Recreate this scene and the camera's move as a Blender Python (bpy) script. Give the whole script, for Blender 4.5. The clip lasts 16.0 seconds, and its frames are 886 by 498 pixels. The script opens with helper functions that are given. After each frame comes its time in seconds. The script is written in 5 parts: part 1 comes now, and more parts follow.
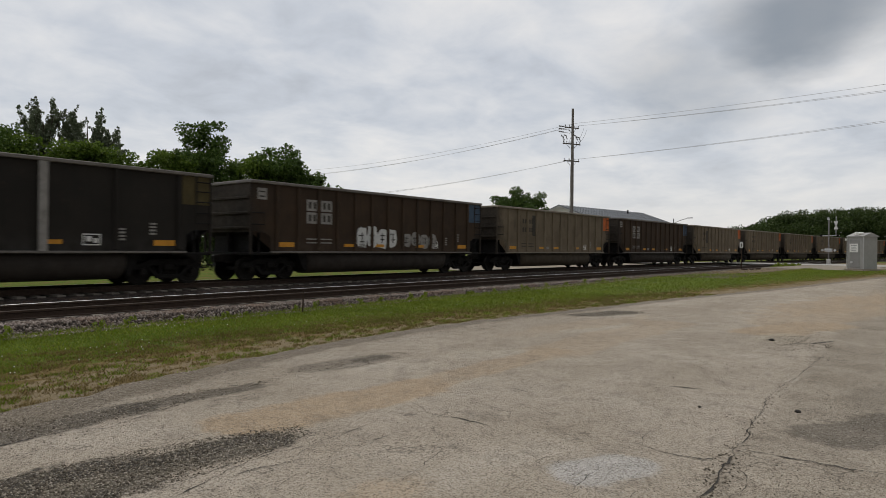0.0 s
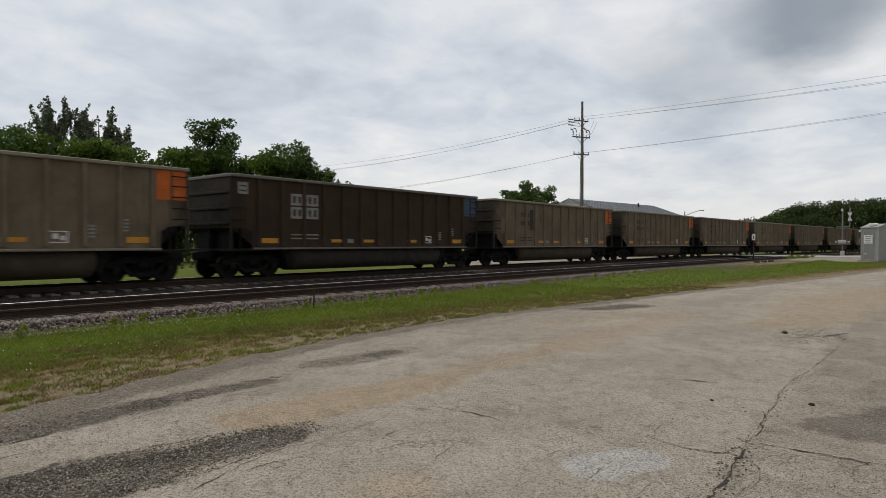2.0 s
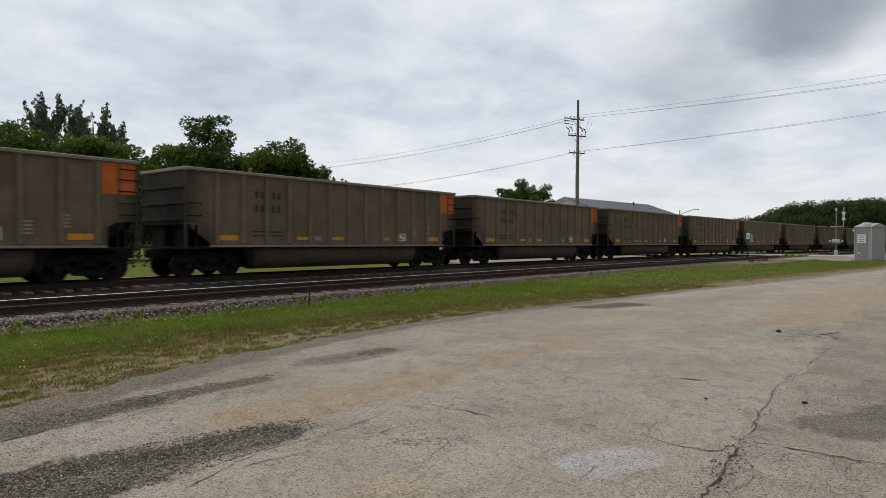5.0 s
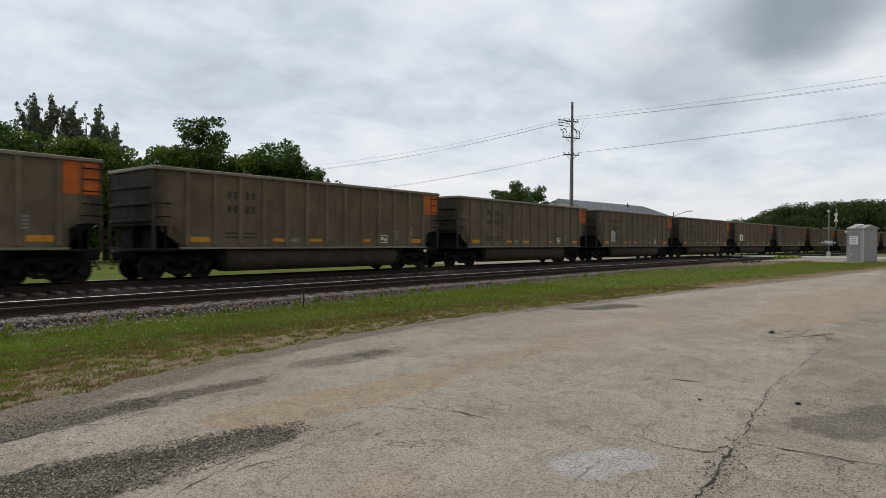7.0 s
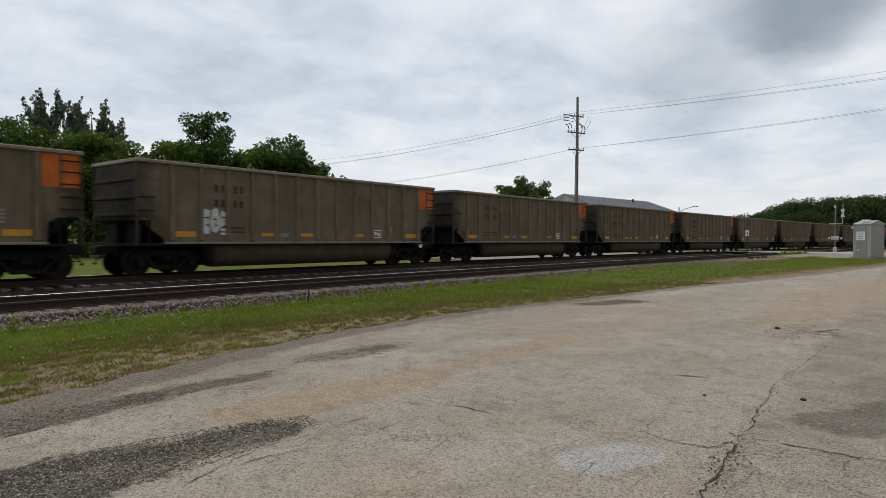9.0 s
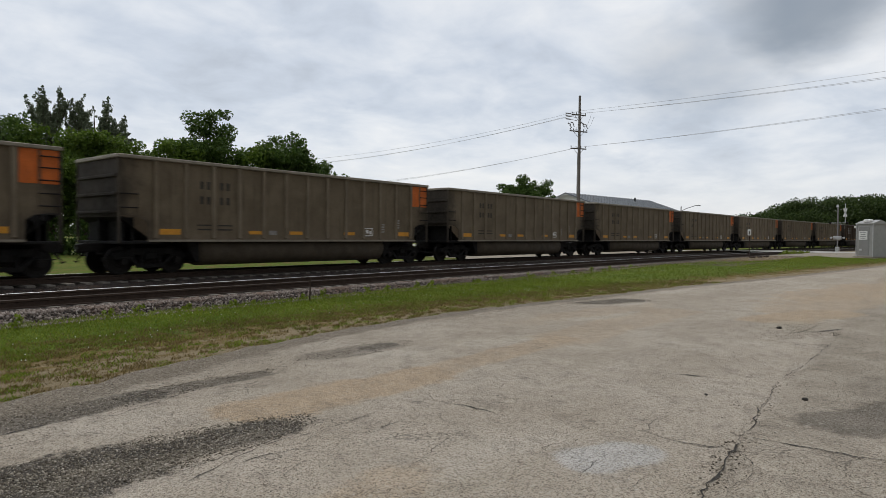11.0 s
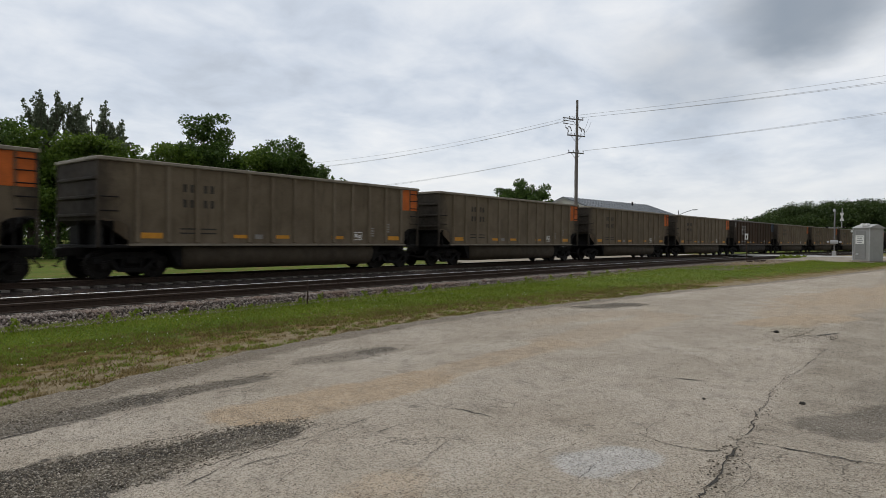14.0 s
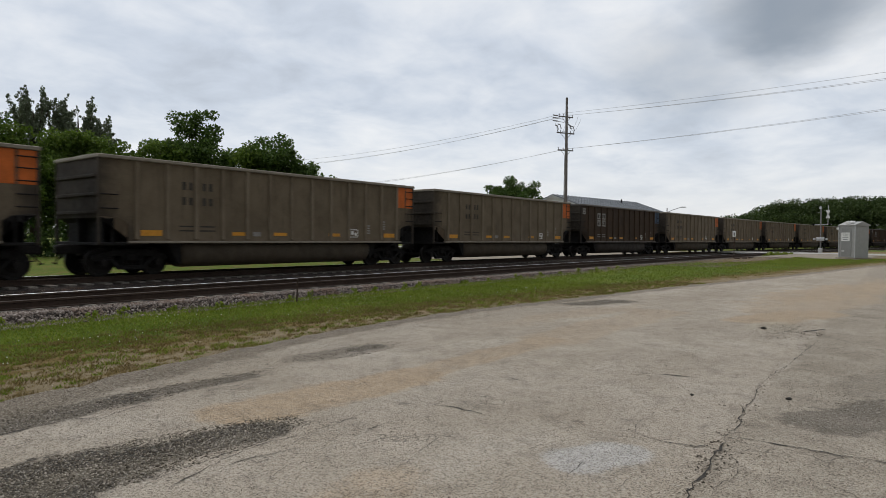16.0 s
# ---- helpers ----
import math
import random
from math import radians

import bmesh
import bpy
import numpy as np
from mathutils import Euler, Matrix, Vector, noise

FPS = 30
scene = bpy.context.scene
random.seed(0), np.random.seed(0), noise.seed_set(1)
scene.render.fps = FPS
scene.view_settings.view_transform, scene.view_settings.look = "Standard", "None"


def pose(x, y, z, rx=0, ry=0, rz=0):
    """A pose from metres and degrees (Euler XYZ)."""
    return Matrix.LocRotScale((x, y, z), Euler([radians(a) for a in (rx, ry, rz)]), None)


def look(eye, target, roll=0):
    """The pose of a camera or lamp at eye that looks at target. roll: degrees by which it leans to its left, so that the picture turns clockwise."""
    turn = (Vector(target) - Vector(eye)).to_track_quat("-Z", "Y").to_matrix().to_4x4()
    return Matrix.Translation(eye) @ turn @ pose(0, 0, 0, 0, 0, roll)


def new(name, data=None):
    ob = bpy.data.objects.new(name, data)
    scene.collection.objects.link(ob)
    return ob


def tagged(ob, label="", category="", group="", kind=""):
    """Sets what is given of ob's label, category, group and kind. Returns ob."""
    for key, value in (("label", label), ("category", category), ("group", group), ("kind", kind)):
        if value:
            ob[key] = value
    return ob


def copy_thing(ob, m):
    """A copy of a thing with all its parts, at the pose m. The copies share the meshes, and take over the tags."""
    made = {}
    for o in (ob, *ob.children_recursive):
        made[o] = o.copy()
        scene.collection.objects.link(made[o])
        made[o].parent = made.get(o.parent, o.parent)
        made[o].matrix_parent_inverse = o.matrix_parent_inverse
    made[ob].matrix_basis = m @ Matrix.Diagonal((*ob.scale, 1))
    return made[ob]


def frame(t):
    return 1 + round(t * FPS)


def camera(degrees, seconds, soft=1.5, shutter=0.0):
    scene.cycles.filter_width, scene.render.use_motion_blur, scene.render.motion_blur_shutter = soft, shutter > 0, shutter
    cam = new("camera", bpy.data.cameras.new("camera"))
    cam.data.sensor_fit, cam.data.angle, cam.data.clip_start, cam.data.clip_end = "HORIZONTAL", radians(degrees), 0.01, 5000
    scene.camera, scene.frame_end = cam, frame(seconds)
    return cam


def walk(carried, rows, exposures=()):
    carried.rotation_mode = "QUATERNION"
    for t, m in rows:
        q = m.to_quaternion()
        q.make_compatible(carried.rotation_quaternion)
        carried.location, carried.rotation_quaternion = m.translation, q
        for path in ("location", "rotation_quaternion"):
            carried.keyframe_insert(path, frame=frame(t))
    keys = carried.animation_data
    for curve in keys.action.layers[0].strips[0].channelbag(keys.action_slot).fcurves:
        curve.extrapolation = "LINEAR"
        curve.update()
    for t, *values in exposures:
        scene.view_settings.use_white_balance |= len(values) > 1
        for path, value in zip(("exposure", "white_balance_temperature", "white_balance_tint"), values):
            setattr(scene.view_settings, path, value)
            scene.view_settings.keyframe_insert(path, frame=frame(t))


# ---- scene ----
cam = camera(70.33, 16.0, soft=0.85, shutter=0.22)
EYE = (0.0, 0.0, 1.366)


def aim(yaw, pitch, roll):
    """Camera pose: yaw in radians from +y towards +x, pitch up, roll."""
    d = (math.sin(yaw) * math.cos(pitch), math.cos(yaw) * math.cos(pitch), math.sin(pitch))
    return look(EYE, tuple(EYE[i] + 10 * d[i] for i in range(3)), math.degrees(roll))


walk(cam, [
    (0, aim(0.93596, -0.00216, 0.01077)),
    (0.5, aim(0.92374, -0.00240, 0.00341)),
    (1, aim(0.91849, -0.00506, 0.00362)),
    (1.5, aim(0.91872, -0.00754, 0.00219)),
    (2, aim(0.92021, -0.01048, 0.00233)),
    (2.5, aim(0.92084, -0.01340, 0.00829)),
    (3, aim(0.92219, -0.02189, 0.01104)),
    (3.5, aim(0.92288, -0.02702, 0.00435)),
    (4, aim(0.92295, -0.02002, 0.00694)),
    (6.5, aim(0.93294, -0.01122, 0.00351)),
    (7, aim(0.93597, -0.01082, 0.00497)),
    (7.5, aim(0.93227, -0.01238, 0.00100)),
    (8, aim(0.92860, -0.01496, 0.00296)),
    (8.5, aim(0.92678, -0.01736, 0.00637)),
    (9, aim(0.92863, -0.01863, 0.00629)),
    (11.5, aim(0.92496, -0.02084, 0.00974)),
    (12, aim(0.92788, -0.01333, 0.01140)),
    (12.5, aim(0.92789, -0.00908, 0.01106)),
    (13, aim(0.92800, -0.01132, 0.00646)),
    (13.5, aim(0.93063, -0.01660, 0.00283)),
    (14, aim(0.92955, -0.01453, 0.00925)),
    (14.5, aim(0.94861, -0.01417, 0.01385)),
    (15, aim(0.94751, -0.01224, 0.00378)),
    (15.5, aim(0.94656, -0.01420, 0.00607)),
    (16, aim(0.94556, -0.01874, 0.00897)),
], exposures=[(0, -0.16, 6800, 11), (1.5, -0.12, 6720, 10), (3.5, -0.02, 6640, 10), (6.5, -0.02, 6500, 10), (16, -0.02, 6500, 10)])

# ---- world, sun ----
SUN_EL, SUN_AZ = 58, 20
world = bpy.data.worlds.new("overcast_sky")
scene.world = world
world.use_nodes = True
wt = world.node_tree
wt.nodes.clear()


def wn(kind, **kw):
    n = wt.nodes.new(kind)
    for k, v in kw.items():
        if k == "operation":
            n.operation = v
        elif k == "blend_type":
            n.blend_type = v
        elif k == "data_type":
            n.data_type = v
    return n


def ramp_of(tree, stops):
    r = tree.nodes.new("ShaderNodeValToRGB")
    e = r.color_ramp.elements
    while len(e) < len(stops):
        e.new(0.5)
    for el, (p, c) in zip(e, stops):
        el.position = p
        el.color = (*c, 1) if len(c) == 3 else c
    return r


def build_sky():
    L = wt.links.new
    out = wn("ShaderNodeOutputWorld")
    bg = wn("ShaderNodeBackground")
    bg.inputs["Strength"].default_value = 1.07
    co = wn("ShaderNodeTexCoord")
    sep = wn("ShaderNodeSeparateXYZ")
    L(co.outputs["Generated"], sep.inputs[0])
    # cloud sheet seen in perspective: direction / (height + a little)
    hgt = wn("ShaderNodeMath", operation="ADD")
    hgt.inputs[1].default_value = 0.22
    zc = wn("ShaderNodeMath", operation="MAXIMUM")
    zc.inputs[1].default_value = 0.0
    L(sep.outputs["Z"], zc.inputs[0])
    L(zc.outputs[0], hgt.inputs[0])
    dx = wn("ShaderNodeMath", operation="DIVIDE")
    dy = wn("ShaderNodeMath", operation="DIVIDE")
    for d, a in ((dx, "X"), (dy, "Y")):
        L(sep.outputs[a], d.inputs[0])
        L(hgt.outputs[0], d.inputs[1])
    comb = wn("ShaderNodeCombineXYZ")
    L(dx.outputs[0], comb.inputs[0])
    L(dy.outputs[0], comb.inputs[1])
    big = wn("ShaderNodeTexNoise")
    big.inputs["Scale"].default_value = 0.85
    big.inputs["Detail"].default_value = 6
    big.inputs["Roughness"].default_value = 0.55
    big.inputs["Distortion"].default_value = 0.35
    L(comb.outputs[0], big.inputs["Vector"])
    fine = wn("ShaderNodeTexNoise")
    fine.inputs["Scale"].default_value = 3.8
    fine.inputs["Detail"].default_value = 7
    fine.inputs["Roughness"].default_value = 0.55
    fine.inputs["Distortion"].default_value = 0.3
    L(comb.outputs[0], fine.inputs["Vector"])
    mixn = wn("ShaderNodeMath", operation="MULTIPLY_ADD")
    mixn.inputs[1].default_value = 0.38
    L(fine.outputs["Fac"], mixn.inputs[0])
    half = wn("ShaderNodeMath", operation="MULTIPLY")
    half.inputs[1].default_value = 0.62
    L(big.outputs["Fac"], half.inputs[0])
    L(half.outputs[0], mixn.inputs[2])
    tone = ramp_of(wt, [(0.30, (0.46, 0.50, 0.56)), (0.42, (0.60, 0.655, 0.735)), (0.50, (0.72, 0.76, 0.815)), (0.62, (0.88, 0.89, 0.90))])
    L(mixn.outputs[0], tone.inputs[0])
    # heavy rain cloud over the far end of the line
    nrm = wn("ShaderNodeVectorMath", operation="NORMALIZE")
    L(co.outputs["Generated"], nrm.inputs[0])
    wob = wn("ShaderNodeVectorMath", operation="MULTIPLY_ADD")
    fcol = wn("ShaderNodeVectorMath", operation="SUBTRACT")
    fcol.inputs[1].default_value = (0.5, 0.5, 0.5)
    L(big.outputs["Color"], fcol.inputs[0])
    L(fcol.outputs[0], wob.inputs[0])
    wob.inputs[1].default_value = (0.24, 0.24, 0.24)
    L(nrm.outputs[0], wob.inputs[2])
    dark = None
    for (cx, cy, cz), (sx, sy, sz), amt in (((0.945, 0.10, 0.305), (0.6, 0.8, 1.7), 0.80), ((0.935, 0.24, 0.245), (0.7, 1.0, 1.5), 0.34)):
        sub = wn("ShaderNodeVectorMath", operation="SUBTRACT")
        sub.inputs[1].default_value = (cx, cy, cz)
        L(wob.outputs[0], sub.inputs[0])
        sc = wn("ShaderNodeVectorMath", operation="MULTIPLY")
        sc.inputs[1].default_value = (sx, sy, sz)
        L(sub.outputs[0], sc.inputs[0])
        ln = wn("ShaderNodeVectorMath", operation="LENGTH")
        L(sc.outputs[0], ln.inputs[0])
        mr = wn("ShaderNodeMapRange")
        mr.interpolation_type = "SMOOTHSTEP"
        mr.inputs["From Min"].default_value = 0.03
        mr.inputs["From Max"].default_value = 0.165
        mr.inputs["To Min"].default_value = amt
        mr.inputs["To Max"].default_value = 0.0
        L(ln.outputs["Value"], mr.inputs["Value"])
        if dark is None:
            dark = mr.outputs[0]
        else:
            mx = wn("ShaderNodeMath", operation="MAXIMUM")
            L(dark, mx.inputs[0])
            L(mr.outputs[0], mx.inputs[1])
            dark = mx.outputs[0]
    dk = wn("ShaderNodeMix", data_type="RGBA")
    dk.inputs[7].default_value = (0.18, 0.225, 0.28, 1)
    L(dark, dk.inputs[0])
    L(tone.outputs[0], dk.inputs[6])
    # pale haze at the horizon
    hz = wn("ShaderNodeMapRange")
    hz.interpolation_type = "SMOOTHSTEP"
    hz.inputs["From Min"].default_value = 0.0
    hz.inputs["From Max"].default_value = 0.16
    hz.inputs["To Min"].default_value = 0.75
    hz.inputs["To Max"].default_value = 0.0
    L(sep.outputs["Z"], hz.inputs["Value"])
    hm = wn("ShaderNodeMix", data_type="RGBA")
    hm.inputs[7].default_value = (0.80, 0.81, 0.82, 1)
    L(hz.outputs[0], hm.inputs[0])
    L(dk.outputs[2], hm.inputs[6])
    # an overcast sky is brightest overhead
    zen = wn("ShaderNodeMapRange")
    zen.interpolation_type = "SMOOTHSTEP"
    zen.inputs["From Min"].default_value = 0.42
    zen.inputs["From Max"].default_value = 1.0
    zen.inputs["To Min"].default_value = 1.0
    zen.inputs["To Max"].default_value = 1.55
    L(sep.outputs["Z"], zen.inputs["Value"])
    mul = wn("ShaderNodeVectorMath", operation="SCALE")
    L(hm.outputs[2], mul.inputs[0])
    L(zen.outputs[0], mul.inputs["Scale"])
    # the cloud is thinner, and brighter, on the side beyond the tracks
    side = wn("ShaderNodeMapRange")
    side.interpolation_type = "SMOOTHSTEP"
    side.inputs["From Min"].default_value = -0.75
    side.inputs["From Max"].default_value = 0.10
    side.inputs["To Min"].default_value = 0.42
    side.inputs["To Max"].default_value = 1.0
    L(sep.outputs["Y"], side.inputs["Value"])
    mul2 = wn("ShaderNodeVectorMath", operation="SCALE")
    L(mul.outputs[0], mul2.inputs[0])
    L(side.outputs[0], mul2.inputs["Scale"])
    sky = wn("ShaderNodeTexSky")
    sky.sky_type = "NISHITA"
    sky.sun_disc = False
    sky.sun_elevation = radians(SUN_EL)
    sky.sun_rotation = radians(SUN_AZ)
    sks = wn("ShaderNodeVectorMath", operation="SCALE")
    sks.inputs["Scale"].default_value = 0.08
    L(sky.outputs[0], sks.inputs[0])
    fin = wn("ShaderNodeMix", data_type="RGBA")
    fin.inputs[0].default_value = 0.90
    L(sks.outputs[0], fin.inputs[6])
    L(mul2.outputs[0], fin.inputs[7])
    L(fin.outputs[2], bg.inputs["Color"])
    L(bg.outputs[0], out.inputs[0])


build_sky()
sun_data = bpy.data.lights.new("sun", "SUN")
sun_data.energy, sun_data.angle, sun_data.color = 1.0, radians(22), (1.0, 0.93, 0.82)
sun = new("sun", sun_data)
sun.matrix_world = look((0, 0, 60), (-math.sin(radians(SUN_AZ)) * math.cos(radians(SUN_EL)), -math.cos(radians(SUN_AZ)) * math.cos(radians(SUN_EL)), 60 - math.sin(radians(SUN_EL))))

# ---- materials ----


class Mat:
    """Small helper round a node tree with a Principled shader."""

    def __init__(self, name, rough=0.8, metal=0.0, spec=0.3):
        self.m = bpy.data.materials.new(name)
        self.m.use_nodes = True
        self.t = self.m.node_tree
        self.p = self.t.nodes["Principled BSDF"]
        self.p.inputs["Roughness"].default_value = rough
        self.p.inputs["Metallic"].default_value = metal
        self.p.inputs["Specular IOR Level"].default_value = spec
        self.co = self.t.nodes.new("ShaderNodeTexCoord").outputs["Object"]

    def node(self, kind):
        return self.t.nodes.new(kind)

    def link(self, a, b):
        self.t.links.new(a, b)

    def noise(self, scale, detail=4, rough=0.55, dist=0.0, stretch=None, vec=None):
        n = self.node("ShaderNodeTexNoise")
        n.inputs["Scale"].default_value = scale
        n.inputs["Detail"].default_value = detail
        n.inputs["Roughness"].default_value = rough
        n.inputs["Distortion"].default_value = dist
        v = vec or self.co
        if stretch:
            mp = self.node("ShaderNodeMapping")
            mp.inputs["Scale"].default_value = stretch
            self.link(v, mp.inputs[0])
            v = mp.outputs[0]
        self.link(v, n.inputs["Vector"])
        return n.outputs["Fac"]

    def voro(self, scale, feature="F1", out="Distance", vec=None):
        n = self.node("ShaderNodeTexVoronoi")
        n.feature = feature
        n.inputs["Scale"].default_value = scale
        self.link(vec or self.co, n.inputs["Vector"])
        return n.outputs[out]

    def ramp(self, fac, stops):
        r = ramp_of(self.t, stops)
        self.link(fac, r.inputs[0])
        return r.outputs[0]

    def span(self, v, a, b, c=0.0, d=1.0):
        r = self.node("ShaderNodeMapRange")
        r.interpolation_type = "SMOOTHSTEP"
        for k, x in zip(("From Min", "From Max", "To Min", "To Max"), (a, b, c, d)):
            r.inputs[k].default_value = x
        self.link(v, r.inputs["Value"])
        return r.outputs[0]

    def mix(self, fac, a, b, blend="MIX"):
        n = self.node("ShaderNodeMix")
        n.data_type = "RGBA"
        n.blend_type = blend
        for sock, v in ((0, fac), (6, a), (7, b)):
            if isinstance(v, (int, float)):
                n.inputs[sock].default_value = v
            elif isinstance(v, tuple):
                n.inputs[sock].default_value = (*v, 1)
            else:
                self.link(v, n.inputs[sock])
        return n.outputs[2]

    def math(self, op, a, b=0.0):
        n = self.node("ShaderNodeMath")
        n.operation = op
        for i, v in ((0, a), (1, b)):
            if isinstance(v, (int, float)):
                n.inputs[i].default_value = v
            else:
                self.link(v, n.inputs[i])
        return n.outputs[0]

    def axis(self, which):
        s = self.node("ShaderNodeSeparateXYZ")
        self.link(self.co, s.inputs[0])
        return s.outputs[which]

    def random(self):
        return self.node("ShaderNodeObjectInfo").outputs["Random"]

    def island(self):
        return self.node("ShaderNodeNewGeometry").outputs["Random Per Island"]

    def blob(self, cx, cy, rx, ry, turn=0.0, wobble=0.5, nscale=1.5):
        """Soft uneven patch on the ground, 1 inside, 0 outside."""
        mp = self.node("ShaderNodeMapping")
        mp.vector_type = "TEXTURE"
        mp.inputs["Location"].default_value = (cx, cy, 0)
        mp.inputs["Rotation"].default_value = (0, 0, radians(turn))
        mp.inputs["Scale"].default_value = (rx, ry, 1000)
        self.link(self.co, mp.inputs[0])
        ln = self.node("ShaderNodeVectorMath")
        ln.operation = "LENGTH"
        self.link(mp.outputs[0], ln.inputs[0])
        n = self.noise(nscale, 5, 0.6)
        d = self.math("ADD", ln.outputs["Value"], self.math("MULTIPLY", self.math("SUBTRACT", n, 0.5), wobble * 2))
        return self.span(d, 0.65, 1.1, 1.0, 0.0)

    def band(self, ax, ay, bx, by, half, wobble=0.5, nscale=1.8):
        """Soft uneven stretch along a line on the ground, 1 inside, 0 outside."""
        mp = self.node("ShaderNodeMapping")
        mp.vector_type = "TEXTURE"
        mp.inputs["Location"].default_value = ((ax + bx) / 2, (ay + by) / 2, 0)
        mp.inputs["Rotation"].default_value = (0, 0, math.atan2(by - ay, bx - ax))
        self.link(self.co, mp.inputs[0])
        sp = self.node("ShaderNodeSeparateXYZ")
        self.link(mp.outputs[0], sp.inputs[0])
        over = self.math("MAXIMUM", self.math("SUBTRACT", self.math("ABSOLUTE", sp.outputs[0]), math.hypot(bx - ax, by - ay) / 2), 0.0)
        d = self.math("SQRT", self.math("ADD", self.math("MULTIPLY", over, over), self.math("MULTIPLY", sp.outputs[1], sp.outputs[1])))
        n = self.math("ADD", self.math("MULTIPLY", self.noise(nscale, 6, 0.65), 0.7), self.math("MULTIPLY", self.noise(nscale * 7, 4, 0.7), 0.3))
        d = self.math("ADD", self.math("DIVIDE", d, half), self.math("MULTIPLY", self.math("SUBTRACT", n, 0.5), wobble * 2))
        return self.span(d, 0.75, 1.12, 1.0, 0.0)

    def color(self, c):
        if isinstance(c, tuple):
            self.p.inputs["Base Color"].default_value = (*c, 1)
        else:
            self.link(c, self.p.inputs["Base Color"])
        return self

    def rough(self, v):
        self.link(v, self.p.inputs["Roughness"])
        return self

    def bump(self, h, strength=0.4, dist=0.02):
        b = self.node("ShaderNodeBump")
        b.inputs["Strength"].default_value = strength
        b.inputs["Distance"].default_value = dist
        self.link(h, b.inputs["Height"])
        self.link(b.outputs[0], self.p.inputs["Normal"])
        return self


def simple(name, c, rough=0.7, metal=0.0, var=0.25, scale=6.0, bump=0.15, spec=0.3):
    """Plain coat with grain and blotches."""
    m = Mat(name, rough, metal, spec)
    n = m.math("ADD", m.math("MULTIPLY", m.noise(scale, 5), 0.6), m.math("MULTIPLY", m.noise(scale * 9, 3), 0.4))
    lo, hi = tuple(v * (1 - var) for v in c), tuple(min(1, v * (1 + var)) for v in c)
    m.color(m.ramp(n, [(0.3, lo), (0.7, hi)]))
    m.rough(m.span(m.noise(scale * 2.3, 3), 0.3, 0.7, max(0.05, rough - 0.12), min(1, rough + 0.1)))
    if bump:
        m.bump(m.noise(scale * 12, 4), bump, 0.01)
    return m.m


def car_paint(name, base, dirt, rust):
    """Weathered car side: dust, vertical run-down streaks, rust blooms."""
    m = Mat(name, 0.75, 0.0, 0.25)
    rnd = m.random()
    off = m.node("ShaderNodeVectorMath")
    off.operation = "ADD"
    cmb = m.node("ShaderNodeCombineXYZ")
    m.link(m.math("MULTIPLY", rnd, 60), cmb.inputs[0])
    m.link(m.co, off.inputs[0])
    m.link(cmb.outputs[0], off.inputs[1])
    v = off.outputs[0]
    blotch = m.noise(0.9, 6, 0.6, 0.4, vec=v)
    streak = m.noise(4.0, 5, 0.6, 0.2, stretch=(1.6, 1.6, 0.12), vec=v)
    c = m.mix(m.span(blotch, 0.32, 0.7), base, dirt)
    c = m.mix(m.math("MULTIPLY", m.span(streak, 0.52, 0.75), 0.55), c, tuple(x * 0.55 for x in dirt))
    c = m.mix(m.math("MULTIPLY", m.span(m.noise(2.6, 7, 0.65, vec=v), 0.6, 0.78), 0.6), c, rust)
    # pale dust thrown up along the foot of the side
    low = m.span(m.axis(2), 1.0, 1.9, 0.45, 0.0)
    c = m.mix(m.math("MULTIPLY", low, m.span(m.noise(3.0, 4, vec=v), 0.3, 0.65)), c, tuple(min(1, x * 1.5 + 0.03) for x in dirt))
    c = m.mix(m.math("MULTIPLY", m.span(m.noise(28, 3, vec=v), 0.35, 0.75), 0.18), c, (0.03, 0.028, 0.025))
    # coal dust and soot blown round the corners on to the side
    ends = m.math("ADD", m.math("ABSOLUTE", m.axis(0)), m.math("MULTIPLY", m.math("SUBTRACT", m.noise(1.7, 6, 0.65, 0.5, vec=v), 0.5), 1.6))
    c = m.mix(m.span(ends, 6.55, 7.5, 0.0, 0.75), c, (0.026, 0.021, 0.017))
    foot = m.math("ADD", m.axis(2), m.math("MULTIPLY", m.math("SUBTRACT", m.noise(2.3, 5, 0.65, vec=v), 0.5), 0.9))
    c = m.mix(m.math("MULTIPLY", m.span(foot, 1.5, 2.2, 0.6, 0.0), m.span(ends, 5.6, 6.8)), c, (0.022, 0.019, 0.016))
    shade = m.node("ShaderNodeCombineColor")
    for i, lo in enumerate((0.90, 0.88, 0.85)):
        m.link(m.span(rnd, 0.0, 1.0, lo, 1.02), shade.inputs[i])
    c = m.mix(1.0, c, shade.outputs[0], "MULTIPLY")
    m.color(c)
    m.bump(m.math("ADD", m.math("MULTIPLY", m.noise(2.2, 3, vec=v), 1.0), m.math("MULTIPLY", m.noise(40, 3), 0.12)), 0.35, 0.03)
    return m.m


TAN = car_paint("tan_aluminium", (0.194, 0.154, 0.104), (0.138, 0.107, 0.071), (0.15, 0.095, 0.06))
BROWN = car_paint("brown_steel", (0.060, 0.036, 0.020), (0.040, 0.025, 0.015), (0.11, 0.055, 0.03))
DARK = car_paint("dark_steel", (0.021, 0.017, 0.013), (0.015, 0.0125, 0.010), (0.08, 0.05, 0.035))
CHORD = simple("dusty_chord", (0.24, 0.21, 0.165), 0.6, 0.2, 0.3, 3)
CHORD_DARK = simple("dark_chord", (0.16, 0.145, 0.13), 0.65, 0.1, 0.3, 3)
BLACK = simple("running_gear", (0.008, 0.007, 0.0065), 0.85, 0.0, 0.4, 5)
